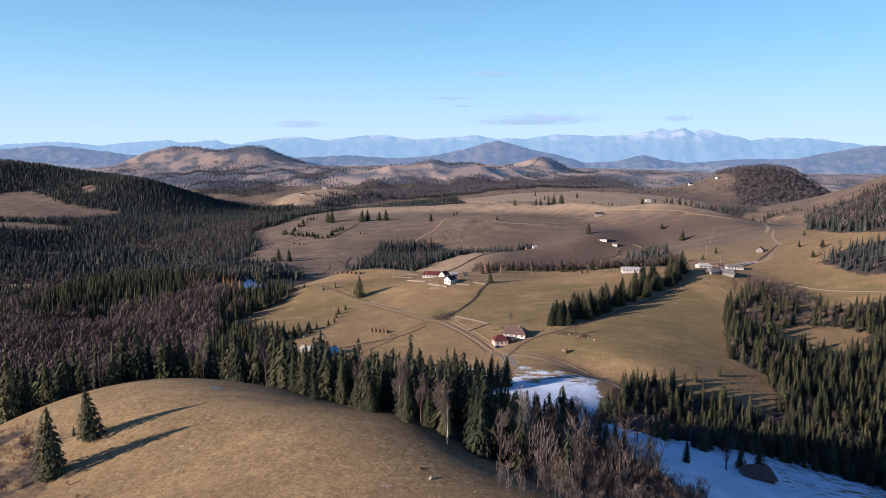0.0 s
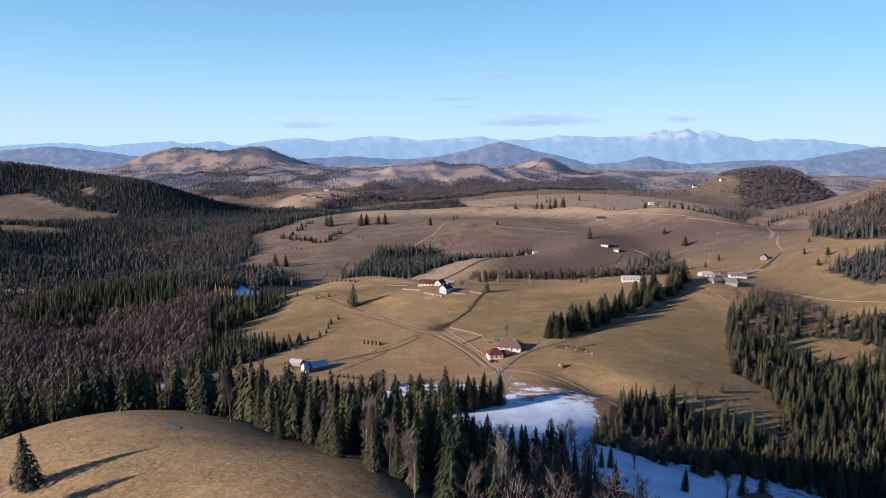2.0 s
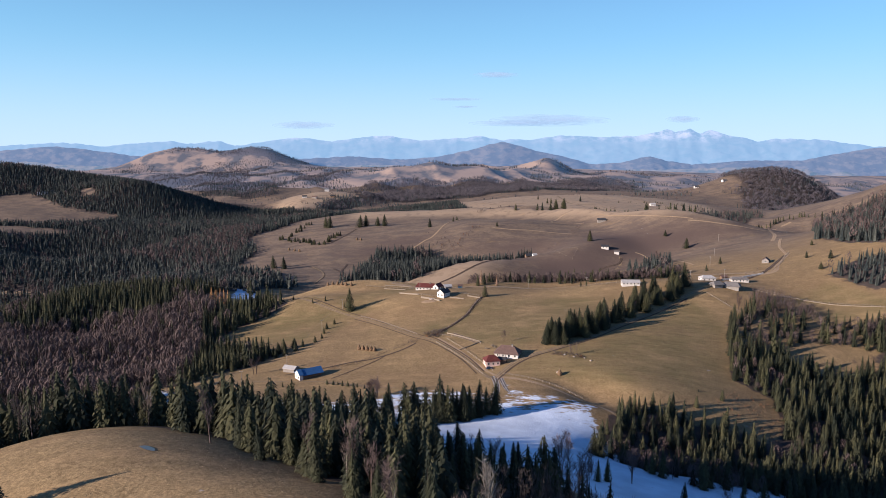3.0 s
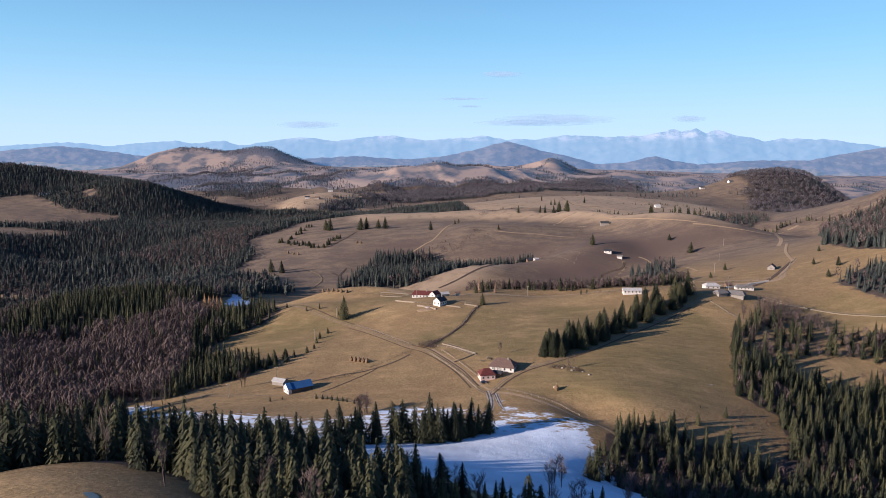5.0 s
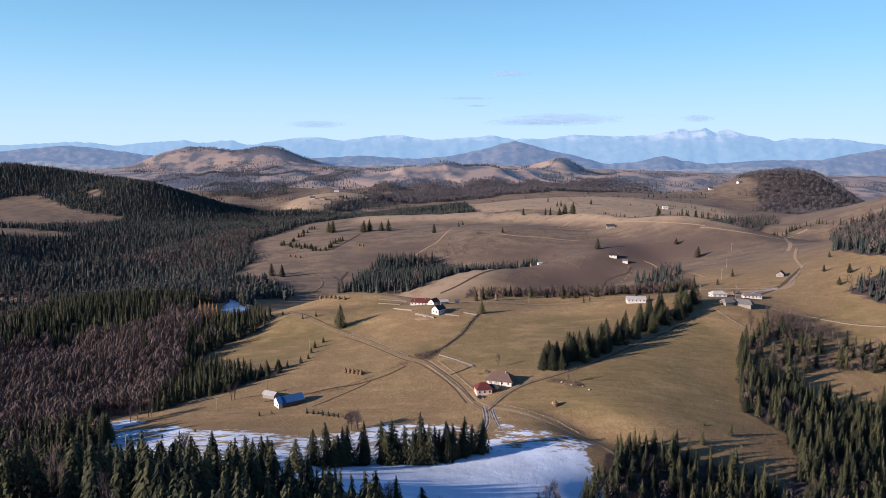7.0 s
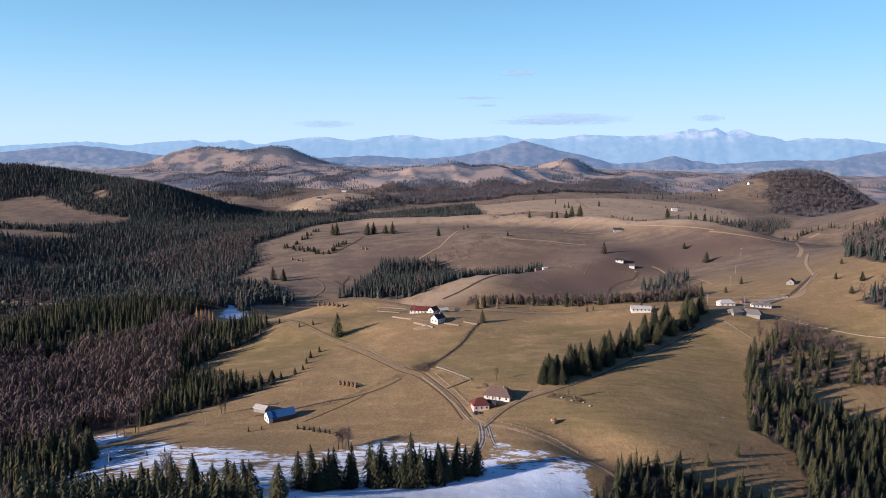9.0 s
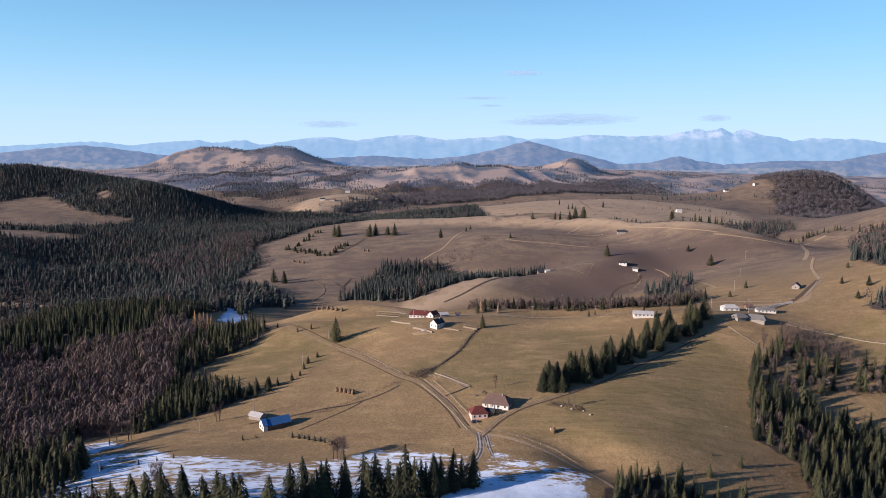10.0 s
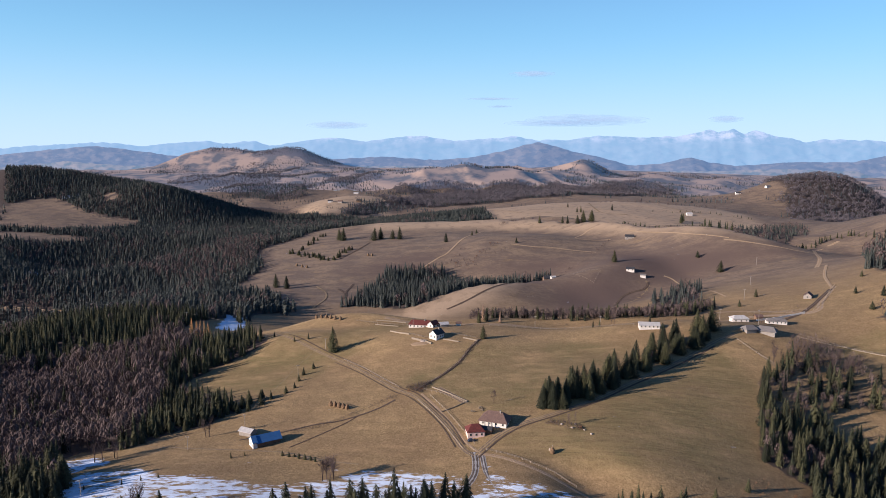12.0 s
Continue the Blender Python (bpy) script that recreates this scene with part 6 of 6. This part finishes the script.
# ---- thickets, garden walls and the farmyard ----
def thicket(label, poly, spacing, tall, seed, templates=FINE_BRUSH, material=SCRUB_TWIGS, slim=1.5):
    x, y = planted(poly, spacing, (), seed, 0.1)
    tagged(wood("thicket", label, x, y, tall, templates, material, seed, slim), category="shrubs")


thicket("leafless brown scrub at the fork of the tracks", [(-8, 496), (-2, 502), (9, 503), (5, 492), (3, 486), (-3, 490)], 1.1, (1.2, 2.8), 301)
thicket("leafless brown scrub round a brush pile", [(74, 441), (80, 444), (90, 437), (92, 431), (84, 431), (76, 435)], 1.5, (0.8, 2.0), 302)
thicket("low brown scrub on the field bank", [(-13, 488), (-10, 485), (-24, 474), (-35, 461), (-48, 448), (-64, 441), (-64, 446), (-48, 454), (-33, 467), (-22, 479)], 1.4, (0.7, 1.8), 303)
thicket("dark scrub along the ditch between pastures", [(0, 492), (2, 490), (14, 510), (25, 531), (33, 555), (38, 569), (36, 571), (30, 557), (22, 533), (12, 513)], 1.4, (0.7, 2.0), 304)
thicket("russet scrub on the heathy flank of the knoll", [(-106, 160), (-100, 164), (-88, 152), (-82, 140), (-80, 128), (-90, 126), (-100, 140)], 1.5, (0.5, 1.6), 305, material=RUST)
thicket("leafless scrub at the edge of the wood", [(212, 562), (240, 558), (262, 572), (268, 545), (240, 530), (225, 540)], 4.2, (0.8, 2.2), 306)
thicket("grove of leafless mauve birches at the edge of the wood", [(240, 548), (248, 564), (262, 572), (290, 550), (285, 530), (262, 528), (246, 534)], 4.6, (7, 12), 308, BARE_MID + FINE_BRUSH, TWIGS, 1.2)
thicket("leafless mauve scrub among stumps in a clearing", [(158, 396), (176, 414), (194, 408), (196, 390), (182, 372), (164, 378)], 3.4, (0.6, 2.2), 307, material=RUST)


def garden_wall(name, label, points, tall, thick, material):
    """A low wall of planks or stones that follows the ground, with an uneven coping."""
    spots = []
    for a, c in zip(points, points[1:]):
        n = max(1, int(math.hypot(c[0] - a[0], c[1] - a[1]) / 2.2))
        spots += [Vector((a[0] + (c[0] - a[0]) * k / n, a[1] + (c[1] - a[1]) * k / n)) for k in range(n)]
    spots.append(Vector(points[-1]))
    top = new(name)
    o = Vector((spots[0].x, spots[0].y, ground_z(*spots[0])))
    top.location = o
    tagged(top, label, "wall", "garden walls")
    for a, c in zip(spots, spots[1:]):
        d = (c - a).normalized()
        side = Vector((-d.y, d.x)) * thick / 2
        za, zc = ground_z(*a), ground_z(*c)
        h = tall * pick.uniform(0.88, 1.08)
        bm = bmesh.new()
        ring = [(a - side, za), (a + side, za), (c + side, zc), (c - side, zc)]
        low = [bm.verts.new((p.x - o.x, p.y - o.y, z - 0.3 - o.z)) for p, z in ring]
        high = [bm.verts.new((p.x - o.x, p.y - o.y, z + h - o.z)) for p, z in ring]
        bm.faces.new(high)
        for k in range(4):
            bm.faces.new((low[k], low[(k + 1) % 4], high[(k + 1) % 4], high[k]))
        part("panel", bm, material, top)
    return top


BLEACHED = plain("bleached_planks", (0.27, 0.225, 0.17), (0.20, 0.165, 0.125), 0.8)
garden_wall("garden_wall", "bleached plank wall of a terraced garden", [(-46, 626), (-34, 625), (-22, 623)], 0.7, 0.35, BLEACHED)
garden_wall("garden_wall", "bleached plank wall of a terraced garden", [(-46, 619), (-36, 616), (-27, 613)], 0.6, 0.35, BLEACHED)
garden_wall("garden_wall", "bleached plank wall below the ridge farmhouse", [(-31, 597), (-23, 589), (-15, 582)], 1.0, 0.35, BLEACHED)
garden_wall("garden_wall", "pale retaining wall below the white house", [(-12, 572), (-4, 566), (3, 561)], 1.3, 0.5, BLEACHED)
garden_wall("garden_wall", "bleached plank wall beside the white house", [(11, 567), (22, 563)], 0.9, 0.3, BLEACHED)
garden_wall("garden_wall", "pale stone wall beside the white house garden", [(25, 570), (35, 566)], 0.9, 0.3, BLEACHED)
garden_wall("garden_wall", "white plastered yard wall of the ridge farm", [(247, 621), (262, 627), (278, 634), (290, 638)], 1.5, 0.4, WHITE_WALL)
garden_wall("garden_wall", "bleached plank fence round a paddock by the track", [(9, 494), (20, 482), (31, 469)], 0.7, 0.3, BLEACHED)
garden_wall("garden_wall", "bleached plank fence round a paddock by the track", [(31, 469), (24, 463), (17, 458)], 0.6, 0.25, BLEACHED)
garden_wall("garden_wall", "long bleached fence across the far pasture", [(262, 584), (276, 580), (290, 576), (302, 569), (312, 562), (330, 552), (352, 541)], 0.55, 0.25, BLEACHED)
heap("wood_pile", "round stack of pale split firewood behind the farmhouse", "wood pile", 39, 459, 2.6, 1.6, 80, BLEACHED, 5, 1.1)
heap("wood_pile", "low heap of pale split firewood in the yard", "wood pile", 35, 456, 1.8, 1.0, 50, BLEACHED, 6, 1.0)
plant(BARES, 46, 464, 7.5, 1.3)


def bank_of_earth(x, y, wide, deep, tall):
    """A low apron of bare pale earth with a crumbling face."""
    bm = bmesh.new()
    n = 22
    z0 = ground_z(x, y)
    mid = bm.verts.new((0, 0, tall))
    rings = []
    for f, h in ((0.5, 0.8), (0.85, 0.35), (1.0, -0.5)):
        ring = []
        for k in range(n):
            a = 6.283 * k / n
            q = f * (1 + 0.16 * noise.noise((math.cos(a) * 2, math.sin(a) * 2, f)))
            px, py = q * wide * math.cos(a), q * deep * math.sin(a)
            ring.append(bm.verts.new((px, py, ground_z(x + px, y + py) - z0 + h * tall)))
        rings.append(ring)
    for k in range(n):
        bm.faces.new((mid, rings[0][k], rings[0][(k + 1) % n]))
        for r0, r1 in zip(rings, rings[1:]):
            bm.faces.new((r0[k], r1[k], r1[(k + 1) % n], r0[(k + 1) % n]))
    bmesh.ops.recalc_face_normals(bm, faces=bm.faces)
    mesh = bpy.data.meshes.new("earth_bank")
    bm.to_mesh(mesh)
    bm.free()
    mesh.materials.append(PALE_EARTH)
    ob = new("earth_bank", mesh)
    ob.location = (x, y, z0)
    tagged(ob, "apron of bare pale earth below the terrace wall", "mound")


PALE_EARTH = plain("pale_earth", (0.30, 0.215, 0.135), (0.24, 0.17, 0.105), 1.0, bump=0.06)
bank_of_earth(-5, 563, 7.5, 3.2, 0.6)


def parked_car(label, x, y, turn, paint):
    """A small hatchback: shaped body, glass cabin with a roof, four wheels and lamps."""
    top = new("parked_car")
    top.matrix_basis = pose(x, y, ground_z(x, y) + 0.05, 0, 0, turn)
    tagged(top, label, "car")

    def hull(outline, half, inset):
        bm = bmesh.new()
        sides = [[bm.verts.new((px, k * (half - (inset if pz > 1.2 else 0.0)), pz)) for px, pz in outline] for k in (-1, 1)]
        bm.faces.new(sides[0])
        bm.faces.new(sides[1][::-1])
        for i in range(len(outline)):
            j = (i + 1) % len(outline)
            bm.faces.new((sides[0][i], sides[1][i], sides[1][j], sides[0][j]))
        bmesh.ops.recalc_face_normals(bm, faces=bm.faces)
        return bm

    body = part("body", hull([(-2.0, 0.3), (2.0, 0.3), (2.05, 0.6), (1.9, 0.82), (0.9, 0.95), (-1.85, 0.98), (-2.05, 0.7)], 0.84, 0), paint, top)
    part("cabin", hull([(1.0, 0.96), (0.35, 1.40), (-1.35, 1.42), (-1.85, 0.99)], 0.76, 0.12), GLASS, top, "dark glass cabin")
    part("roof", hull([(0.38, 1.40), (0.30, 1.47), (-1.30, 1.49), (-1.38, 1.42)], 0.70, 0.02), paint, top)
    for px in (-1.25, 1.25):
        for py in (-0.80, 0.80):
            bm = bmesh.new()
            bmesh.ops.create_cone(bm, cap_ends=True, segments=14, radius1=0.31, radius2=0.31, depth=0.2, matrix=Matrix.Translation((px, py, 0.31)) @ Matrix.Rotation(math.pi / 2, 4, "X"))
            wheel = part("wheel", bm, DARK_ROOF, top)
            bm = bmesh.new()
            bmesh.ops.create_cone(bm, cap_ends=True, segments=10, radius1=0.17, radius2=0.17, depth=0.22, matrix=Matrix.Translation((px, py, 0.31)) @ Matrix.Rotation(math.pi / 2, 4, "X"))
            part("rim", bm, GREY_ROOF, wheel)
    for py in (-0.6, 0.6):
        part("headlight", box(1.93, 2.03, py - 0.14, py + 0.14, 0.62, 0.76), FRAME, top)


CAR_PAINT = plain("dark_blue_paint", (0.035, 0.05, 0.09), (0.03, 0.042, 0.075), 0.8, 0.25)
parked_car("dark blue hatchback parked in front of the pink farmhouse", 34.5, 423, 20, CAR_PAINT)


# ---- thin clouds low over the mountains ----
def cloud(x, z, wide, tall, seed):
    """A thin lens of cloud, soft and ragged at its rim."""
    s = Shade("thin_cloud", 1.0)
    u = s.n.new("ShaderNodeTexCoord").outputs["Object"]
    length = s.n.new("ShaderNodeVectorMath")
    length.operation = "LENGTH"
    flat = s.n.new("ShaderNodeVectorMath")
    flat.operation = "MULTIPLY"
    flat.inputs[1].default_value = (1, 0, 1)
    s.l.new(u, flat.inputs[0])
    s.l.new(flat.outputs[0], length.inputs[0])
    t = s.n.new("ShaderNodeTexNoise")
    t.inputs["Scale"].default_value, t.inputs["Detail"].default_value = 2.2, 6
    s.l.new(u, t.inputs["Vector"])
    fade = s.ramp(s.math("SUBTRACT", t.outputs["Fac"], s.math("MULTIPLY", length.outputs["Value"], 0.46)), 0.04, 0.52)
    s.colour((0.16, 0.17, 0.19))
    # emission stands in for daylight scattered through the cloud
    s.bsdf.inputs["Emission Color"].default_value = (0.50, 0.66, 0.80, 1)
    s.bsdf.inputs["Emission Strength"].default_value = 0.36
    s.l.new(s.math("MULTIPLY", fade, 0.85), s.bsdf.inputs["Alpha"])
    bm = bmesh.new()
    bmesh.ops.create_uvsphere(bm, u_segments=32, v_segments=12, radius=1.0)
    mesh = bpy.data.meshes.new("backdrop_cloud")
    bm.to_mesh(mesh)
    bm.free()
    mesh.materials.append(s.m)
    ob = new("backdrop_cloud", mesh)
    ob.matrix_basis = Matrix.Translation((x, 4870, z)) @ Matrix.Diagonal((wide, 20, tall, 1))
    tagged(ob, "thin grey lens cloud over the mountains", "cloud", kind="structure")


cloud(700, 338, 420, 42, 1)
cloud(470, 318, 330, 22, 2)
cloud(60, 478, 190, 10, 3)
cloud(120, 428, 90, 8, 4)
cloud(-980, 305, 220, 26, 5)
cloud(1600, 345, 120, 24, 6)
cloud(330, 640, 160, 22, 7)
